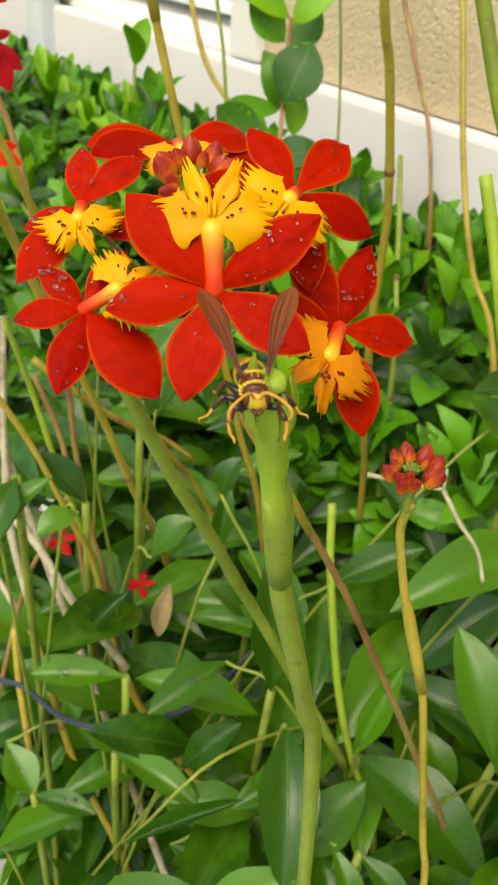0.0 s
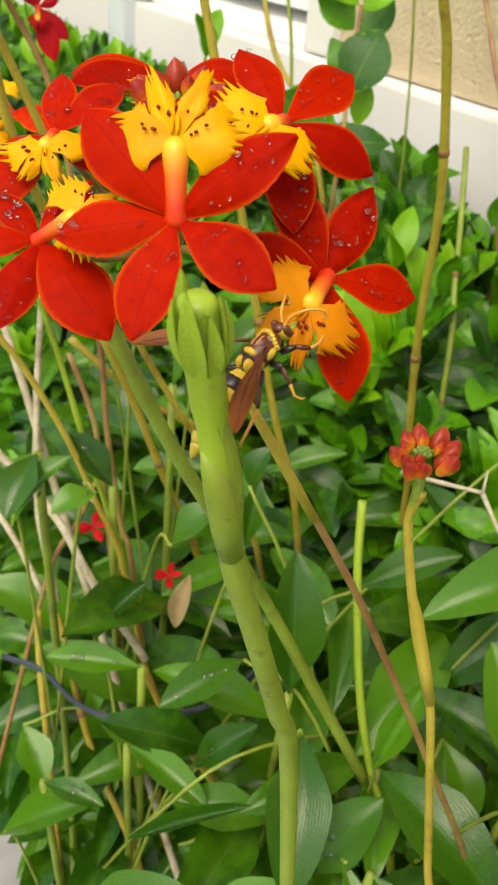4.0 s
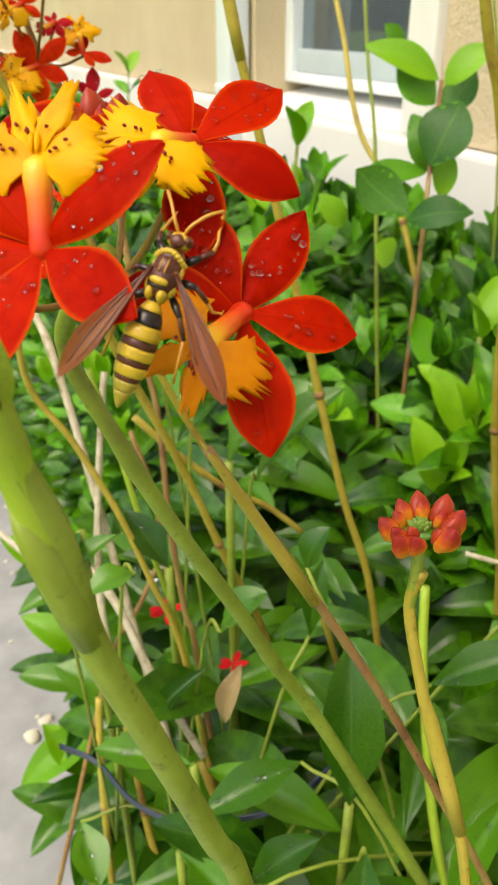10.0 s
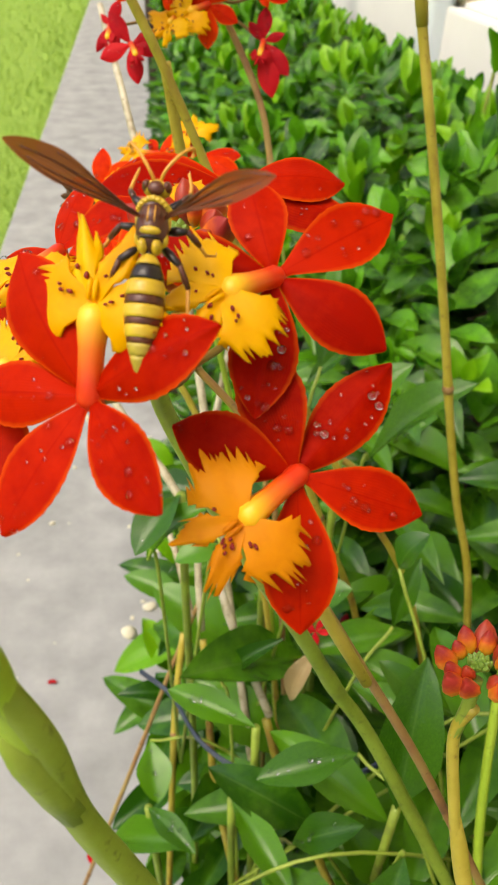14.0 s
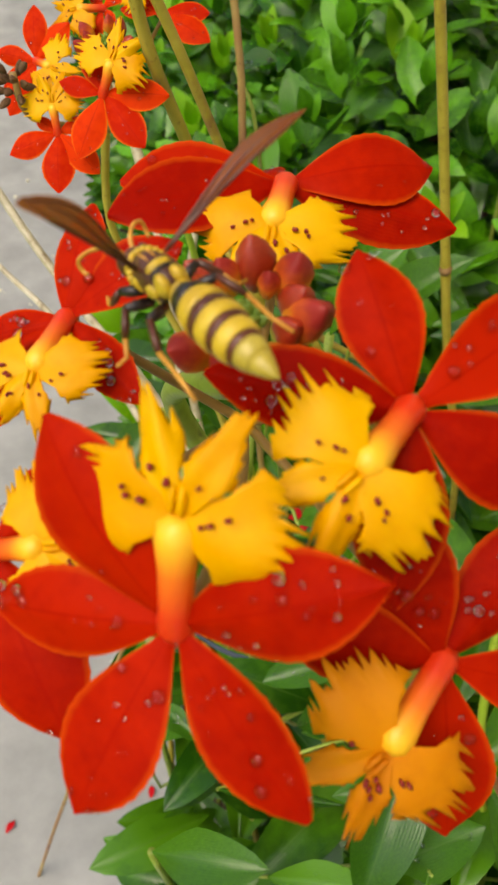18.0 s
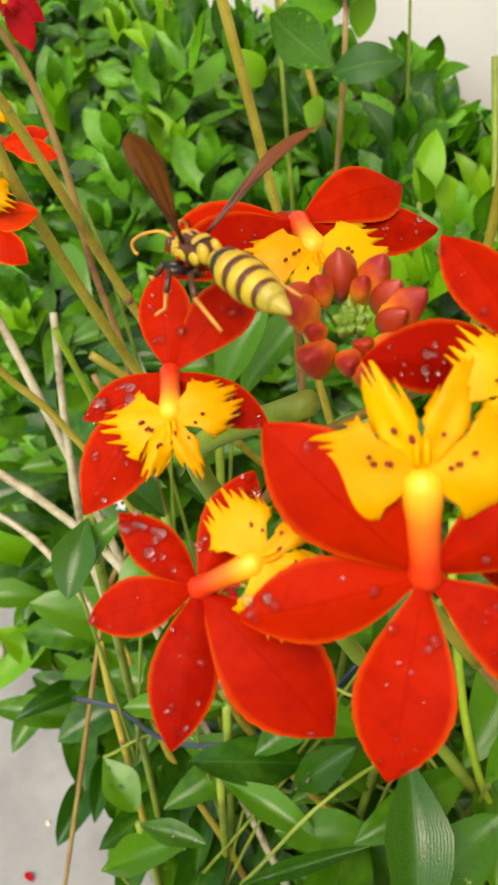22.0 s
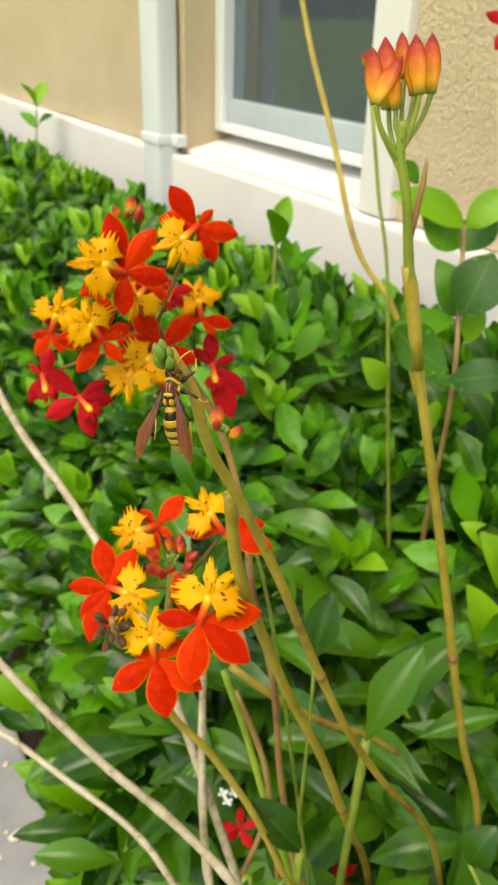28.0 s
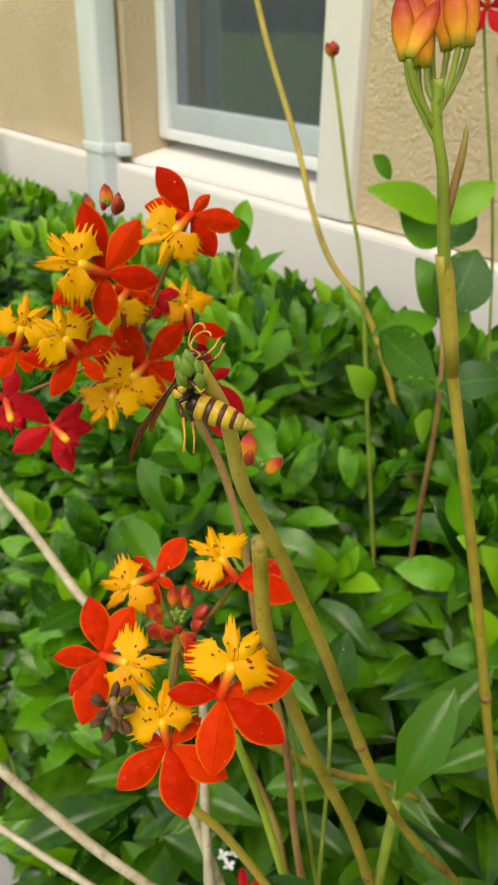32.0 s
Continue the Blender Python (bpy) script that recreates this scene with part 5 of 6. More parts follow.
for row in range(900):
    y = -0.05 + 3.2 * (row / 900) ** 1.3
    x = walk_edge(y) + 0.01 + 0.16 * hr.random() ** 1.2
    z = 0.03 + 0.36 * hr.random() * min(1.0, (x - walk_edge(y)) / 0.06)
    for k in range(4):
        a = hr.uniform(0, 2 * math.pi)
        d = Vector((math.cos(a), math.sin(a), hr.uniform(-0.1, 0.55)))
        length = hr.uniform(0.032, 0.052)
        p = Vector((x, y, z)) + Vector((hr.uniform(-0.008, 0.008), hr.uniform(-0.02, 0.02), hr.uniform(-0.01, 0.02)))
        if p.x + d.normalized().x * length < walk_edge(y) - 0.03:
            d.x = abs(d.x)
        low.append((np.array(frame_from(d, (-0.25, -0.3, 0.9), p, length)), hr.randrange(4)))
bed = thing("orchid_bed", "dense green orchid foliage low between the canes", "orchid plants")
scatter("orchid_foliage", [arrays(m) for m in OLEAF], [(np.array(m), k) for m, k in BED], M["orchid_and_shade_leaf"], bed, "green strap-shaped orchid leaves")
tagged(bed, kind="stuff")
scatter("low_foliage", [arrays(m) for m in HLEAF], low, M["orchid_and_shade_leaf"], hedge, "low foliage along the walkway, its darker green imitating shade")
scatter("foliage", [arrays(m) for m in HLEAF], dark, M["hedge"], hedge, "glossy dark green foliage")
scatter("far_foliage", [arrays(m) for m in HSMALL], single, M["hedge"], hedge, "dark green foliage")
scatter("young_foliage", [arrays(m) for m in HYOUNG], young, M["hedge_young"], hedge, "light green young foliage")
tagged(part("brushwood", twigs, M["twig"], hedge, "brown woody twigs"), kind="stuff")


def tall_shoot(label, points, pairs, length, seed, fresh=1):
    """A shrub shoot that stands above the hedge, with opposite leaves."""
    rnd = random.Random(seed)
    plant = thing("shrub_shoot", label, "shrub", "shoots above the hedge")
    pts = spline(points, 6)
    stem(plant, [tuple(p) for p in points], 0.0026, "stem_green", (), 0.6)
    tip, axis = pts[-1], (pts[-1] - pts[-4]).normalized()
    for k in range(pairs):
        p = pts[max(0, len(pts) - 1 - int(k * (len(pts) - 4) / pairs))]
        for side in (0, 1):
            a = 0.6 + k * 1.57 + side * math.pi + rnd.uniform(-0.2, 0.2)
            u = Vector((math.cos(a), math.sin(a), 0))
            d = u * (0.6 + 0.12 * k) + Vector((0, 0, 0.75 - 0.32 * k))
            o = part("leaf", (HYOUNG if k < fresh else HLEAF)[rnd.randrange(2)], None, plant)
            o.matrix_local = frame_from(d, axis + Vector((-0.3, -0.5, 0.2)), p, length * rnd.uniform(0.85, 1.1))


SHOOT_ROWS = [
    ((0.4015, 0.4856, 0.7013), (0.3599, 0.5095, 0.7208), 0.022, 1),
    ((0.4143, 0.4955, 0.6972), (0.4387, 0.4810, 0.7208), 0.024, 1),
    ((0.4021, 0.4883, 0.6867), (0.3795, 0.5010, 0.7072), 0.026, 0),
    ((0.4179, 0.5007, 0.6793), (0.4357, 0.4921, 0.7052), 0.024, 0),
    ((0.3840, 0.4606, 0.6533), (0.4020, 0.4604, 0.6906), 0.036, 0),
    ((0.3976, 0.4745, 0.6459), (0.3871, 0.4906, 0.6810), 0.03, 0),
    ((0.3866, 0.4690, 0.6480), (0.3417, 0.4788, 0.6458), 0.018, 0),
    ((0.3592, 0.4432, 0.6279), (0.3311, 0.4639, 0.6543), 0.03, 0),
    ((0.3975, 0.4639, 0.6317), (0.4015, 0.4667, 0.6613), 0.016, 1),
    ((0.3507, 0.4338, 0.6269), (0.3779, 0.4065, 0.6356), 0.026, 0),
    ((0.4069, 0.5362, 0.7175), (0.3928, 0.5397, 0.7326), 0.012, 0),
    ((0.3175, 0.4522, 0.6235), (0.3033, 0.4588, 0.6428), 0.018, 1),
    ((0.3383, 0.4263, 0.6064), (0.3252, 0.4263, 0.6178), 0.02, 1),
]
tall = thing("shrub_shoot", "tall shrub shoot with two light green leaves at its top", "shrub", "shoots above the hedge")
stem(tall, [(0.385, 0.475, -0.03), (0.380, 0.460, 0.45), (0.3767, 0.4522, 0.60), (0.392, 0.472, 0.66), (0.4099, 0.4935, 0.700)], 0.0024, "stem_brown", (), 0.6)
for i, (base, tip, width, fresh) in enumerate(SHOOT_ROWS):
    b0, t0 = Vector(base), Vector(tip)
    ln = (t0 - b0).length
    pool = HYOUNG if fresh else HLEAF
    part("leaf", pool[i % len(pool)], None, tall).matrix_local = frame_from(t0 - b0, (-0.45, -0.6, 0.65), b0, (ln, width / 0.48, ln))
tall_shoot("light green shrub shoot in front of the wall band", [(0.41, 0.71, -0.03), (0.41, 0.71, 0.45), (0.420, 0.716, 0.632)], 3, 0.045, 5, 2)
tall_shoot("light green shrub shoot in front of the wall band", [(0.54, 1.74, -0.03), (0.54, 1.74, 0.40), (0.55, 1.71, 0.64)], 5, 0.055, 7, 1)
tall_shoot("light green shrub shoot beside the canes", [(0.375, 0.385, -0.03), (0.372, 0.38, 0.40), (0.3659, 0.3719, 0.572)], 4, 0.044, 9, 2)

# ---- odd small things among the stems ----
dead = thing("dry_twig", "white forked dry twig caught among the leaves", "twig")
stem(dead, [(0.2152, 0.1917, 0.5835), (0.2243, 0.1830, 0.5823), (0.2368, 0.1714, 0.5812)], 0.0009, "stem_white", (0.5,), 0.8)
stem(dead, [(0.2367, 0.1712, 0.5809), (0.2376, 0.1617, 0.5719), (0.2397, 0.1520, 0.5637), (0.2377, 0.1444, 0.5542)], 0.0009, "stem_white", (0.4,), 0.7)
stem(dead, [(0.2368, 0.1714, 0.5812), (0.2401, 0.1744, 0.5879)], 0.0006, "stem_white", (), 0.6)
M["dry_leaf"] = blade("dry_leaf", (0.36, 0.27, 0.13), (0.55, 0.45, 0.26), 0.7, (0.30, 0.20, 0.09), 0.15, 0.5, 0.2, relief=0.5, grain_scale=120.0)
for at, way, ln, wd in (((0.1433, 0.2233, 0.5071), (0.4, 0.3, 0.75), 0.022, 0.36),):
    curl = new("dry_leaf", leaf_mesh("dry_leaf", M["dry_leaf"], ln, ln * wd, 0.5, 0.55, 0.22, nu=10, nv=6, thick=0.02, wave=0.05, seed=4))
    curl.matrix_world = frame_from(way, (-0.6, -0.6, 0.3), at)
    tagged(curl, "dry curled tan leaf caught among the stems", "leaf", "dry leaves")
# blossoms that fell into the plants
for at, sz in (((0.1622, 0.3569, 0.4490), 0.011), ((0.2026, 0.3243, 0.4186), 0.012), ((0.1723, 0.2854, 0.4693), 0.008)):
    fall = thing("fallen_flower", "wilted dark red orchid flower fallen among the leaves", "flower", "fallen flowers")
    for i in range(5):
        a = i * 1.2566 + sz * 90
        part("petal", PETALS_DARK[i % 2], None, fall).matrix_local = frame_from((math.cos(a), math.sin(a), 0.3 - 0.5 * (i % 2)), (-0.2, -0.3, 1), at, sz)
for i in range(4):
    b = bmesh.new()
    for k in range(4):
        leaf_mesh("x", None, 0.0035, 0.0022, 0.6, 0.1, 0.1, nu=4, nv=2, thick=0.05, bm=b, place=Matrix.Rotation(k * math.pi / 2, 4, "Z") @ Matrix.Rotation(-0.4, 4, "Y"))
    blossom = new("white_blossom", mesh_from("white_blossom", b, M["white"]))
    blossom.matrix_world = pose(0.152 + 0.016 * hr.random(), 0.355 + 0.02 * hr.random(), 0.455 + 0.015 * hr.random(), hr.uniform(-40, 40), hr.uniform(-40, 40), 0)
    tagged(blossom, "tiny white blossom low in the hedge", "blossom", "white blossoms")
bud_pale = new("pale_bud", bud_mesh("pale_bud", M["chip"], 0.8))
bud_pale.matrix_world = frame_from((-0.5, 0.1, 0.3), (0, 0, 1), (0.0931, 0.4702, 0.2625), 0.014)
tagged(bud_pale, "small whitish bud at the walkway edge", "bud")
# a thin stem that carries a red flower in front of the stucco
slim = cane("thin orchid stem with a red flower in front of the stucco", [(0.4365, 0.5050, 0.806), (0.445, 0.50, 0.76), (0.455, 0.49, 0.69), (0.46, 0.48, 0.60)], 0.0016, "stem_green", (0.4, 0.7))
flower(slim, (0.4359, 0.5032, 0.8124), (-0.6, -0.7, 0.3), (-0.3, -0.3, 0.9), [(15, 0.018, 0), (88, 0.018, -5), (160, 0.018, 0), (235, 0.018, 5), (305, 0.018, 5)], "crimson")

# ---- the lawn's grass ----
M["grass_blade"] = blade("grass_blade", (0.24, 0.42, 0.05), (0.42, 0.60, 0.10), 0.5, (0.3, 0.45, 0.08), 0.3, 0.2, 0.3)
GBLADE = [leaf_mesh("grass", M["grass_blade"], 1.0, 0.10, 0.35, 0.3, a, nu=3, nv=2, thick=0.02, seed=i) for i, a in enumerate((0.1, 0.25))]
turf = []
for i in range(12000):
    y = 0.8 + 8.0 * hr.random() ** 1.5
    x = walk_edge(y) - 0.385 - 1.6 * hr.random() ** 1.4
    turf.append((np.array(frame_from((hr.uniform(-0.6, 0.6), hr.uniform(-0.6, 0.6), 1.0), (hr.uniform(-1, 1), hr.uniform(-1, 1), 0.2), (x, y, -0.031), hr.uniform(0.020, 0.042))), i % 2))
lawn = thing("grass", "short bright green lawn grass beside the walkway", "grass")
scatter("turf", [arrays(m) for m in GBLADE], turf, M["grass_blade"], lawn, "bright green grass blades")
tagged(lawn, kind="stuff")
# ---- the wasp ----
M["wasp_yellow"] = speckled("wasp_yellow", [(0.35, (0.50, 0.32, 0.02)), (0.7, (0.64, 0.46, 0.04))], 300, 0.35, 0.5, 0.15, 0.0001, fine=3000)
M["wasp_dull"] = speckled("wasp_dull_yellow", [(0.35, (0.36, 0.27, 0.03)), (0.7, (0.48, 0.38, 0.06))], 300, 0.35, 0.5, 0.15, 0.0001, fine=3000)
M["wasp_brown"] = speckled("wasp_brown", [(0.35, (0.06, 0.015, 0.008)), (0.7, (0.12, 0.03, 0.012))], 300, 0.35, 0.5, 0.15, 0.0001, fine=3000)
M["wasp_black"] = speckled("wasp_black", [(0.35, (0.012, 0.008, 0.008)), (0.7, (0.03, 0.015, 0.012))], 300, 0.3, 0.5, 0.1, 0.0001, fine=3000)
M["wasp_amber"] = speckled("wasp_amber", [(0.35, (0.55, 0.24, 0.03)), (0.7, (0.70, 0.36, 0.05))], 300, 0.4, 0.5, 0)
wm = blade("wasp_wing", (0.34, 0.11, 0.03), (0.52, 0.22, 0.07), 0.25, (0.16, 0.05, 0.02), 0.45, 0.4, relief=0.15, grain_scale=9.0)
wn_, wl_ = wm.node_tree.nodes, wm.node_tree.links
wt, wx = wn_.new("ShaderNodeBsdfTransparent"), wn_.new("ShaderNodeMixShader")
wt.inputs[0].default_value = (0.85, 0.62, 0.42, 1)
wl_.new(wn_["Material Output"].inputs[0].links[0].from_socket, wx.inputs[1])
wx.inputs[0].default_value = 0.35
wl_.new(wt.outputs[0], wx.inputs[2])
wl_.new(wx.outputs[0], wn_["Material Output"].inputs[0])
M["wing"] = wm

wasp = thing("wasp", "yellow paper wasp with brown bands and smoky brown wings", "wasp")


def ovoid(bm, centre, radii, turn=None, u=14, v=10):
    m = Matrix.Translation(centre) @ (turn or Matrix.Identity(4)) @ Matrix.Diagonal((*radii, 1))
    return bmesh.ops.create_uvsphere(bm, u_segments=u, v_segments=v, radius=1, matrix=m)["verts"]


mm = 0.00099
# +X is forward, +Z the back; the origin is in the thorax, lengths in millimetres
def mpart(name, bm, material, label="", parent=wasp, k=0.78):
    for v in bm.verts:
        v.co *= mm * k
    return part(name, bm, M[material], parent, label)


b = bmesh.new()
ovoid(b, (0, 0, 0), (3.6, 2.15, 2.1))
ovoid(b, (2.3, 0, 0.1), (1.7, 1.9, 1.7))
thorax = mpart("thorax", b, "wasp_brown")
b = bmesh.new()
for a in range(13):
    w = radians(-100 + a * 200 / 12)
    ovoid(b, (3.0 - 0.9 * abs(math.sin(w)) ** 2, 1.85 * math.sin(w), 0.1 + 1.72 * math.cos(w)), (0.42, 0.5, 0.3), None, 8, 6)
mpart("collar", b, "wasp_yellow", "yellow collar behind the head")
b = bmesh.new()
ovoid(b, (0.9, 0, 1.05), (1.75, 1.45, 1.25))
mpart("scutum", b, "wasp_brown", "dark red-brown back plate")
for s in (1, -1):
    b = bmesh.new()
    ovoid(b, (0.9, s * 0.42, 2.12), (1.15, 0.13, 0.22), None, 8, 6)
    mpart("back_line", b, "wasp_amber", "fine amber line")
    b = bmesh.new()
    ovoid(b, (0.7, s * 1.78, -0.05), (1.3, 0.5, 0.75))
    mpart("side_patch", b, "wasp_yellow", "yellow side patch")
    b = bmesh.new()
    ovoid(b, (-1.5, s * 1.55, -0.1), (1.0, 0.6, 0.9))
    mpart("side_patch", b, "wasp_yellow", "yellow side patch")
    b = bmesh.new()
    ovoid(b, (-2.65, s * 0.85, 0.45), (1.05, 0.72, 1.30))
    mpart("back_patch", b, "wasp_yellow", "yellow patch above the waist")
b = bmesh.new()
ovoid(b, (-1.05, 0, 1.55), (0.62, 1.35, 0.72))
mpart("scutellum", b, "wasp_yellow", "yellow cross band")
b = bmesh.new()
ovoid(b, (-1.85, 0, 1.2), (0.32, 1.45, 0.8))
mpart("back_band", b, "wasp_black", "black cross band")
b = bmesh.new()
ovoid(b, (0.3, 0, -1.1), (2.7, 1.7, 1.3))
mpart("breast", b, "wasp_black", "black underside")
b = bmesh.new()
tube(b, [(-2.6, 0, -0.1), (-3.3, 0, 0.0), (-3.9, 0, 0.05)], [0.7, 0.48, 0.8], 10)
mpart("waist", b, "wasp_black", "narrow black waist")
# head
b = bmesh.new()
ovoid(b, (4.9, 0, -0.2), (1.15, 1.75, 1.55))
head = mpart("head", b, "wasp_yellow")
b = bmesh.new()
ovoid(b, (4.75, 0, 0.75), (0.95, 1.15, 0.72))
mpart("crown", b, "wasp_brown", "brown crown", head)
b = bmesh.new()
ovoid(b, (5.55, 0, 0.35), (0.55, 0.75, 0.3))
mpart("brow", b, "wasp_amber", "amber brow", head)
for s in (1, -1):
    b = bmesh.new()
    ovoid(b, (5.1, s * 1.28, 0.1), (0.75, 0.62, 1.15))
    mpart("eye", b, "wasp_brown", "dark compound eye", head)
    b = bmesh.new()
    tube(b, spline([(5.8, s * 0.4, 0.4), (6.9, s * 1.1, 1.5), (9.0, s * 2.6, 1.4), (10.4, s * 3.9, 0.5), (10.5, s * 4.0, -0.7), (9.9, s * 3.8, -1.1)], 5), 0.22, 7)
    mpart("antenna", b, "wasp_amber", "curled orange antenna", head)
    b = bmesh.new()
    tube(b, [(5.7, s * 0.6, -1.2), (6.1, s * 0.3, -1.7), (6.1, s * 0.05, -2.0)], [0.4, 0.3, 0.1], 8)
    mpart("jaw", b, "wasp_brown", "", head)
# banded abdomen: yellow rings with dark bands between
PIVOT = -2.5  # the waist, where the abdomen bends
prof = [(-4.5, 0.7), (-5.1, 1.25), (-5.9, 1.75), (-7.0, 2.08), (-8.2, 2.2), (-9.4, 2.12), (-10.6, 1.85), (-11.7, 1.45), (-12.7, 0.95), (-13.5, 0.45), (-13.9, 0.06)]


def girth(x):
    for (x0, r0), (x1, r1) in zip(prof, prof[1:]):
        if x1 <= x <= x0:
            return r0 + (r1 - r0) * (x0 - x) / (x0 - x1)
    return 0.06


abd = None
bands = [(-4.5, -5.3, "wasp_yellow"), (-5.3, -6.5, "wasp_black"), (-6.5, -7.7, "wasp_yellow"), (-7.7, -8.4, "wasp_brown"), (-8.4, -9.4, "wasp_yellow"), (-9.4, -9.95, "wasp_brown"), (-9.95, -10.9, "wasp_yellow"), (-10.9, -11.35, "wasp_brown"), (-11.35, -12.3, "wasp_dull"), (-12.3, -13.9, "wasp_dull")]
for i, (x0, x1, skin) in enumerate(bands):
    b = bmesh.new()
    xs = [x0 + (x1 - x0) * k / 4 for k in range(5)]
    lip = 1.03 if "yellow" in skin or "dull" in skin else 1.0
    tube(b, [((x + 4.5) * 1.25 - 0.3, 0, 0.05 - 0.0055 * (x + 4.5) ** 2) for x in xs], [max(0.05, 0.88 * girth(x) * lip * (1 - 0.05 * (k == 0))) for k, x in enumerate(xs)], 18)
    ob = mpart("abdomen" if abd is None else "ring", b, skin, "" if abd is None else ("yellow abdomen ring" if lip > 1 else "dark brown abdomen band"), abd or wasp, 1.0)
    abd = abd or ob
abd.location = (PIVOT * mm, 0, 0)
# legs: dark thighs, yellow feet
for s in (1, -1):
    for k, pts in enumerate((
        [(2.2, 1.0, -1.6), (3.6, 2.6, -1.3), (4.9, 3.3, -2.6), (6.3, 3.2, -3.3), (7.6, 2.8, -3.4)],
        [(0.3, 1.2, -1.8), (0.2, 3.6, -0.9), (-0.6, 4.9, -2.7), (-1.2, 5.6, -3.9), (-1.0, 6.6, -4.2)],
        [(-1.5, 1.0, -1.7), (-3.6, 3.2, -0.6), (-5.6, 4.2, -2.2), (-8.2, 4.3, -3.4), (-10.6, 4.6, -4.0)],
    )):
        p = [Vector((x, s * y, z)) for x, y, z in pts]
        b = bmesh.new()
        tube(b, [p[0], p[0].lerp(p[1], 0.5), p[1]], [0.42, 0.52, 0.34], 8)
        leg = mpart("leg", b, "wasp_black", "dark hairy leg with a yellow foot", wasp, 0.92)
        b = bmesh.new()
        tube(b, [p[1], p[1].lerp(p[2], 0.6), p[2]], [0.30, 0.36, 0.28], 8)
        mpart("shin", b, "wasp_brown", "", leg, 0.92)
        b = bmesh.new()
        tube(b, [p[2], p[3], p[4], p[4] + Vector((0.5, 0, -0.3))], [0.24, 0.20, 0.16, 0.05], 7)
        mpart("foot", b, "wasp_amber", "thin yellow foot", leg, 0.92)
WINGS = {}
for s in (1, -1):
    me = leaf_mesh("wing", M["wing"], 14.8 * mm, 2.8 * mm, 0.66, 0.22, 0.03, nu=18, nv=6, thick=0.004, tip=1.3, wave=0.008, seed=3 + s)
    wing = part("wing", me, None, wasp, "folded smoky brown wing")
    WINGS[s] = wing
    for k, (v0, v1, u1) in enumerate(((0.46, 0.40, 0.97), (0.1, 0.25, 0.85), (-0.2, -0.1, 0.9), (-0.35, -0.38, 0.7))):
        b = bmesh.new()
        ln, wd = 14.8 * mm, 2.8 * mm
        pts_ = []
        for q in range(9):
            u = 0.02 + (u1 - 0.02) * q / 8
            w = wd * 0.5 * max(math.sin(math.pi * u ** (math.log(0.5) / math.log(0.66))), 0.05) ** 0.9
            v = v0 + (v1 - v0) * q / 8
            pts_.append((u * ln, 2 * v * w, (0.03 * math.sin(math.pi * u * 0.9) - 0.0105 * u * u) * ln + 0.22 * abs(2 * v) * w * 2))
        tube(b, pts_, [0.00016 - 0.00009 * q / 8 for q in range(9)], 5)
        part("vein", b, M["wasp_brown"], wing)

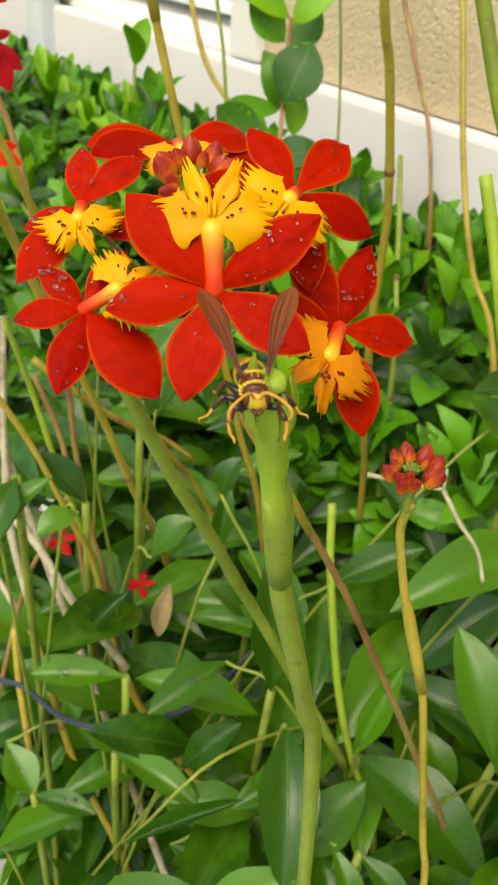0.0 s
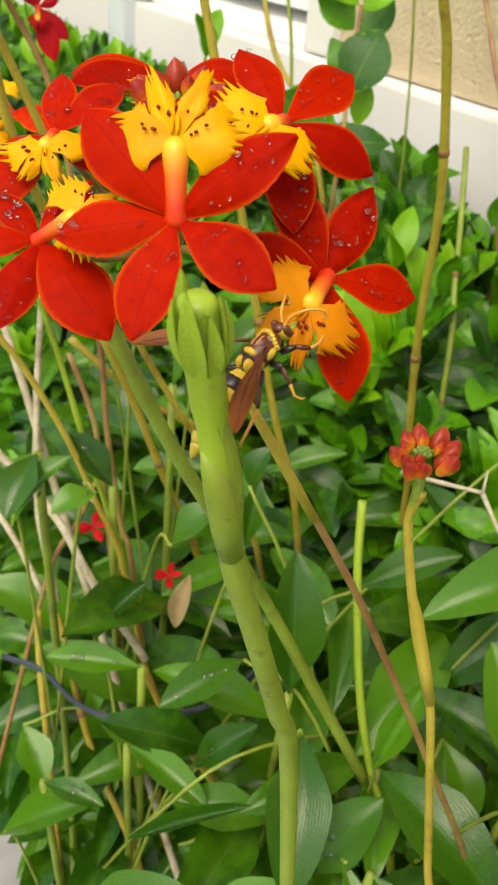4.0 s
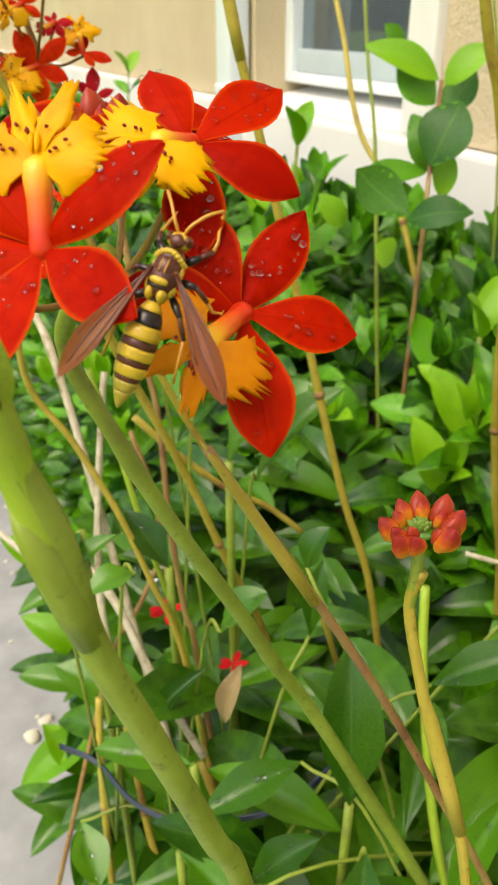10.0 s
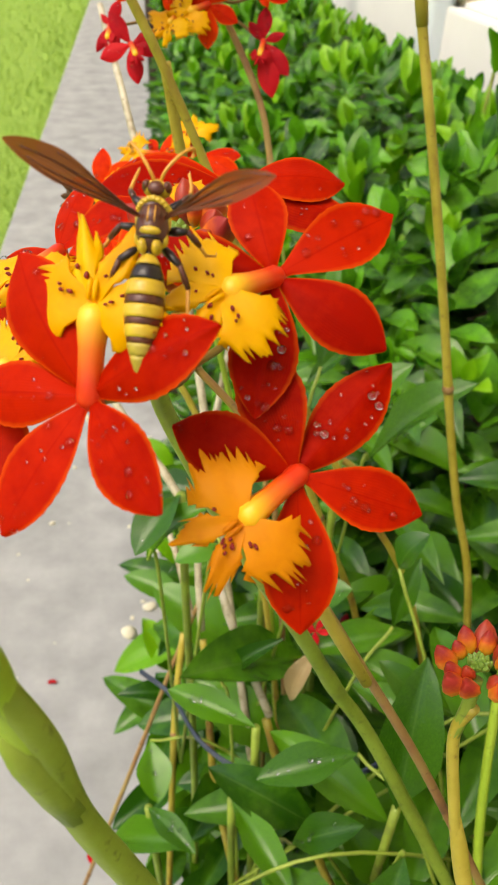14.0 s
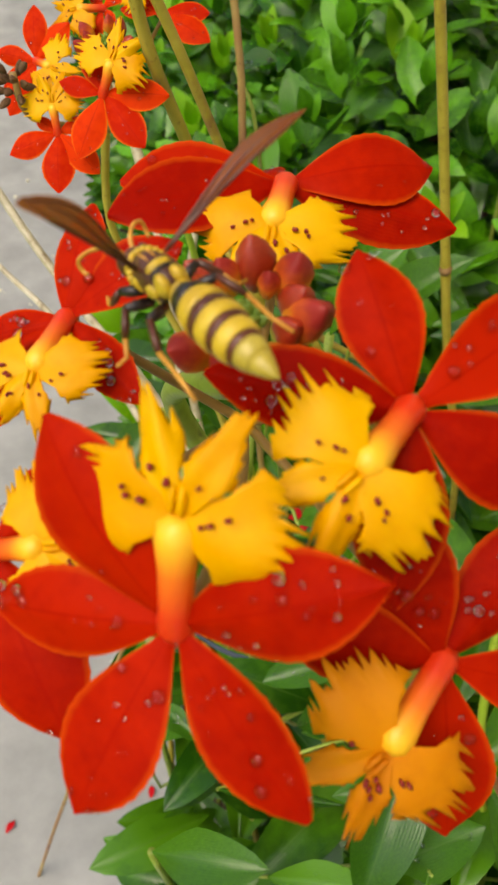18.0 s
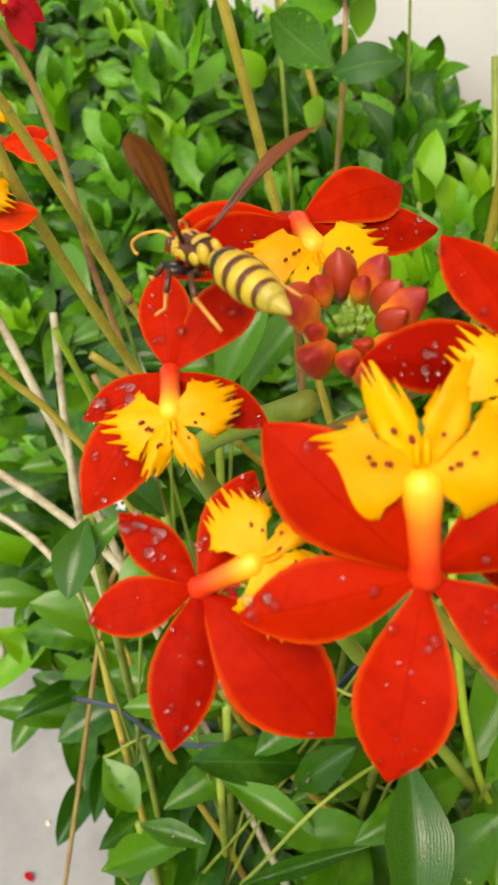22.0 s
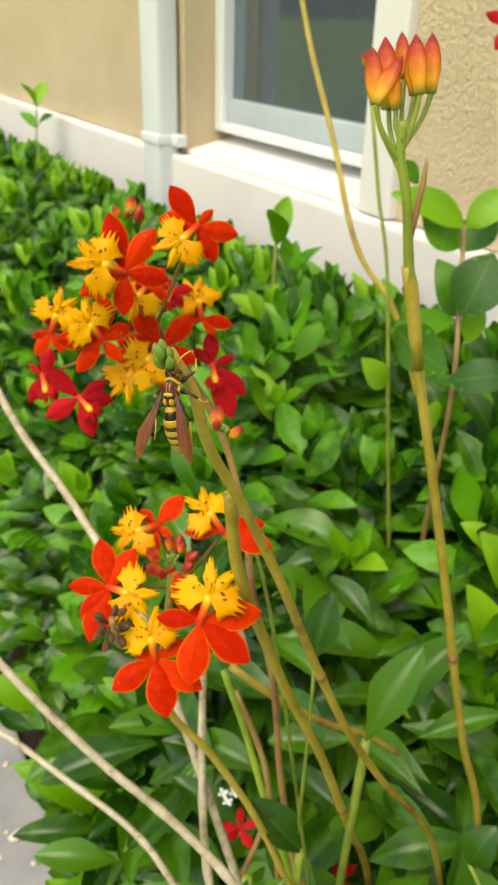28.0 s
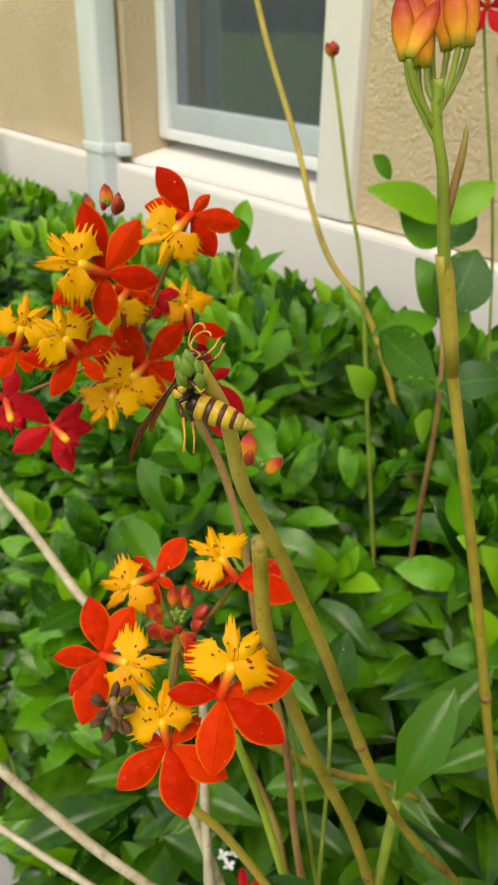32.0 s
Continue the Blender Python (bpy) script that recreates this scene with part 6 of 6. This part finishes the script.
WASP = [
    (0, (0.0681, 0.0917, 0.7150), (-0.55, -0.81, 0.20), (0.03, 0.19, 0.98)),
    (1, (0.0635, 0.0823, 0.7216), (-0.51, -0.86, 0.01), (-0.06, 0.13, 0.99)),
    (2, (0.0627, 0.0844, 0.7166), (-0.39, -0.91, 0.14), (-0.06, 0.13, 0.99)),
    (2.5, (0.0667, 0.0924, 0.7127), (-0.36, -0.92, 0.19), (-0.03, 0.16, 0.98)),
    (3, (0.0610, 0.0867, 0.7117), (0.87, -0.36, 0.35), (-0.16, -0.25, 0.96)),
    (3.5, (0.0715, 0.0917, 0.7082), (0.78, -0.04, 0.62), (-0.60, -0.04, 0.80)),
    (5.5, (0.0916, 0.1095, 0.6975), (0.64, 0.77, -0.07), (-0.38, -0.31, 0.87)),
    (6, (0.0868, 0.0994, 0.7045), (0.75, 0.65, -0.04), (-0.45, -0.20, 0.88)),
    (6.5, (0.0834, 0.0907, 0.7125), (0.71, 0.71, 0.01), (-0.45, -0.20, 0.88)),
    (7, (0.0843, 0.0921, 0.7080), (0.66, 0.75, 0.07), (-0.45, -0.19, 0.87)),
    (8, (0.0857, 0.0941, 0.7077), (0.59, 0.80, 0.06), (-0.48, -0.30, 0.82)),
    (9, (0.0898, 0.1054, 0.7087), (0.66, 0.66, 0.35), (-0.47, -0.47, 0.75)),
    (9.5, (0.0880, 0.1022, 0.7101), (0.56, 0.21, 0.80), (-0.49, -0.60, 0.62)),
    (10, (0.0916, 0.1064, 0.7121), (0.53, 0.24, 0.81), (-0.43, -0.71, 0.56)),
    (10.5, (0.0915, 0.1055, 0.7149), (0.49, 0.29, 0.82), (-0.42, -0.71, 0.57)),
    (11, (0.0920, 0.1053, 0.7211), (0.27, 0.41, 0.88), (-0.34, -0.75, 0.57)),
    (11.5, (0.0930, 0.1070, 0.7214), (0.25, 0.44, 0.87), (-0.31, -0.75, 0.58)),
    (12, (0.0917, 0.1102, 0.7225), (0.08, 0.51, 0.85), (-0.28, -0.75, 0.60)),
    (12.5, (0.0906, 0.1132, 0.7252), (0.08, 0.54, 0.84), (-0.24, -0.71, 0.66)),
    (13, (0.0884, 0.1140, 0.7278), (0.10, 0.54, 0.84), (-0.20, -0.69, 0.70)),
    (13.5, (0.0884, 0.1162, 0.7295), (0.17, 0.54, 0.82), (-0.16, -0.67, 0.71)),
    (15.5, (0.0914, 0.1398, 0.7288), (0.07, 0.99, 0.14), (-0.14, -0.52, 0.84)),
    (16, (0.0900, 0.1359, 0.7309), (0.10, 1.00, -0.01), (-0.12, -0.42, 0.90)),
    (16.5, (0.0883, 0.1308, 0.7306), (0.21, 0.97, -0.05), (-0.14, -0.39, 0.91)),
    (17, (0.0887, 0.1323, 0.7309), (0.13, 0.98, -0.13), (-0.14, -0.35, 0.93)),
    (17.5, (0.0875, 0.1341, 0.7302), (0.01, 0.98, -0.20), (-0.14, -0.32, 0.94)),
    (18, (0.0851, 0.1371, 0.7297), (-0.29, 0.92, -0.25), (-0.13, -0.30, 0.95)),
    (18.5, (0.0859, 0.1437, 0.7259), (-0.18, 0.96, -0.22), (-0.14, -0.28, 0.95)),
    (19, (0.0880, 0.1478, 0.7273), (-0.07, 0.99, -0.08), (-0.10, -0.28, 0.95)),
    (19.5, (0.0873, 0.1484, 0.7285), (-0.02, 0.98, -0.20), (-0.05, -0.32, 0.95)),
    (20, (0.0861, 0.1510, 0.7283), (0.01, 0.98, -0.17), (-0.06, -0.34, 0.93)),
    (20.5, (0.0843, 0.1502, 0.7284), (-0.01, 0.99, -0.17), (-0.06, -0.23, 0.97)),
    (21, (0.0840, 0.1489, 0.7281), (-0.06, 0.98, -0.21), (-0.01, -0.19, 0.99)),
    (21.5, (0.0813, 0.1471, 0.7307), (0.00, 0.99, -0.13), (-0.04, -0.21, 0.98)),
    (22, (0.0818, 0.1498, 0.7286), (0.05, 0.97, -0.22), (-0.05, -0.24, 0.97)),
    (22.5, (0.0837, 0.1510, 0.7300), (0.00, 1.00, -0.10), (-0.05, -0.25, 0.97)),
    (22.8, (0.0900, 0.1782, 0.7255), (-0.46, 0.80, 0.38), (0.05, -0.12, 0.99)),
    (23.1, (0.0853, 0.2114, 0.7346), (-0.42, 0.81, 0.41), (0.05, -0.12, 0.99)),
    (23.6, (0.0850, 0.2433, 0.7433), (-0.36, 0.82, 0.45), (0.04, -0.10, 0.99)),
    (24.2, (0.0930, 0.2413, 0.7376), (0.28, 0.59, 0.75), (-0.58, -0.41, 0.69)),
    (24.5, (0.0920, 0.2526, 0.7466), (0.25, 0.59, 0.77), (-0.58, -0.44, 0.68)),
    (25.3, (0.0898, 0.2574, 0.7471), (0.32, 0.47, 0.83), (-0.57, -0.53, 0.63)),
    (26, (0.0834, 0.2635, 0.7490), (0.33, 0.42, 0.85), (-0.58, -0.54, 0.61)),
    (28.5, (0.0827, 0.2677, 0.7530), (0.35, 0.35, 0.87), (-0.75, -0.41, 0.51)),
    (29, (0.0804, 0.2693, 0.7534), (0.29, 0.37, 0.88), (-0.80, -0.37, 0.49)),
    (30, (0.0826, 0.2706, 0.7574), (0.42, 0.29, 0.86), (-0.85, 0.51, 0.13)),
    (30.5, (0.0822, 0.2702, 0.7562), (0.37, 0.30, 0.87), (-0.72, 0.69, 0.03)),
    (31, (0.0832, 0.2698, 0.7566), (0.37, 0.29, 0.89), (-0.71, 0.70, 0.02)),
    (31.5, (0.0825, 0.2701, 0.7561), (0.46, 0.22, 0.87), (-0.71, 0.71, 0.02)),
    (32, (0.0829, 0.2706, 0.7574), (0.51, 0.18, 0.84), (-0.71, 0.71, 0.03)),
]
# seconds, spread of the right and left wing from straight back, and their lift (then the left one's own)
SPREAD = [
    (0.0, 20, 20, 30), (2.5, 20, 20, 30), (3.0, 14, 46, 16), (3.5, 20, 40, 16), (5.5, 92, 125, 2), (6.0, 90, 128, 2), (7.0, 90, 120, 5), (8.0, 75, 60, 15), (9.0, 50, 30, 12),
    (9.5, 55, 20, 10), (10.5, 34, 10, 8), (11.0, 38, 4, 8), (11.5, 34, 16, 8), (12.0, 45, 34, 10), (12.5, 66, 68, 42), (13.0, 78, 83, 54), (13.5, 95, 100, 52),
    (15.5, 82, 80, 30, 30), (16.0, 80, 72, 30, 32), (17.0, 82, 68, 34, 34), (18.0, 85, 42, 17, 50), (19.0, 88, 58, 15, 42), (20.0, 84, 52, 20, 46), (21.0, 82, 42, 24, 50), (22.5, 84, 40, 28, 52), (22.7, 90, 90, 10),
    (23.0, 85, 85, 30), (23.3, 85, 85, -12), (23.6, 75, 75, 25), (24.2, 24, 24, 16), (29.0, 19, 10, -4, 6), (30.0, 8, 26, 4, 10), (30.5, 3, 44, 7, 14), (31.0, 1, 51, 8, 15), (32.0, 4, 48, 10, 16),
]
# seconds and the degrees by which the abdomen is bent under the body
BEND = [(0.0, 10), (2.5, 20), (3.0, 45), (3.5, 20), (5.5, 12), (9.0, 14), (11.0, 4), (16.0, 8), (22.5, 10), (23.0, 10), (24.2, 30), (29.0, 40), (30.0, 70), (31.0, 82), (32.0, 84)]


def wasp_pose(place, ahead, back):
    return frame_from(ahead, back, place)


def wing_pose(side, spread, lift):
    a = radians(spread)
    e = radians(lift)
    d = Vector((-math.cos(a) * math.cos(e), -side * math.sin(a) * math.cos(e), math.sin(e)))
    return frame_from(d, (0.12 * math.cos(a), 0, 1), (0.6 * mm, -side * 1.2 * mm, 1.0 * mm))


def motions():
    walk(wasp, [(t, wasp_pose(p, f, z)) for t, p, f, z in WASP])
    walk(abd, [(t, pose(PIVOT * mm, 0, 0, 0, -k, 0)) for t, k in BEND])
    walk(WINGS[1], [(t, wing_pose(1, q[0], q[2])) for t, *q in SPREAD])
    walk(WINGS[-1], [(t, wing_pose(-1, q[1], q[-1])) for t, *q in SPREAD])


motions()
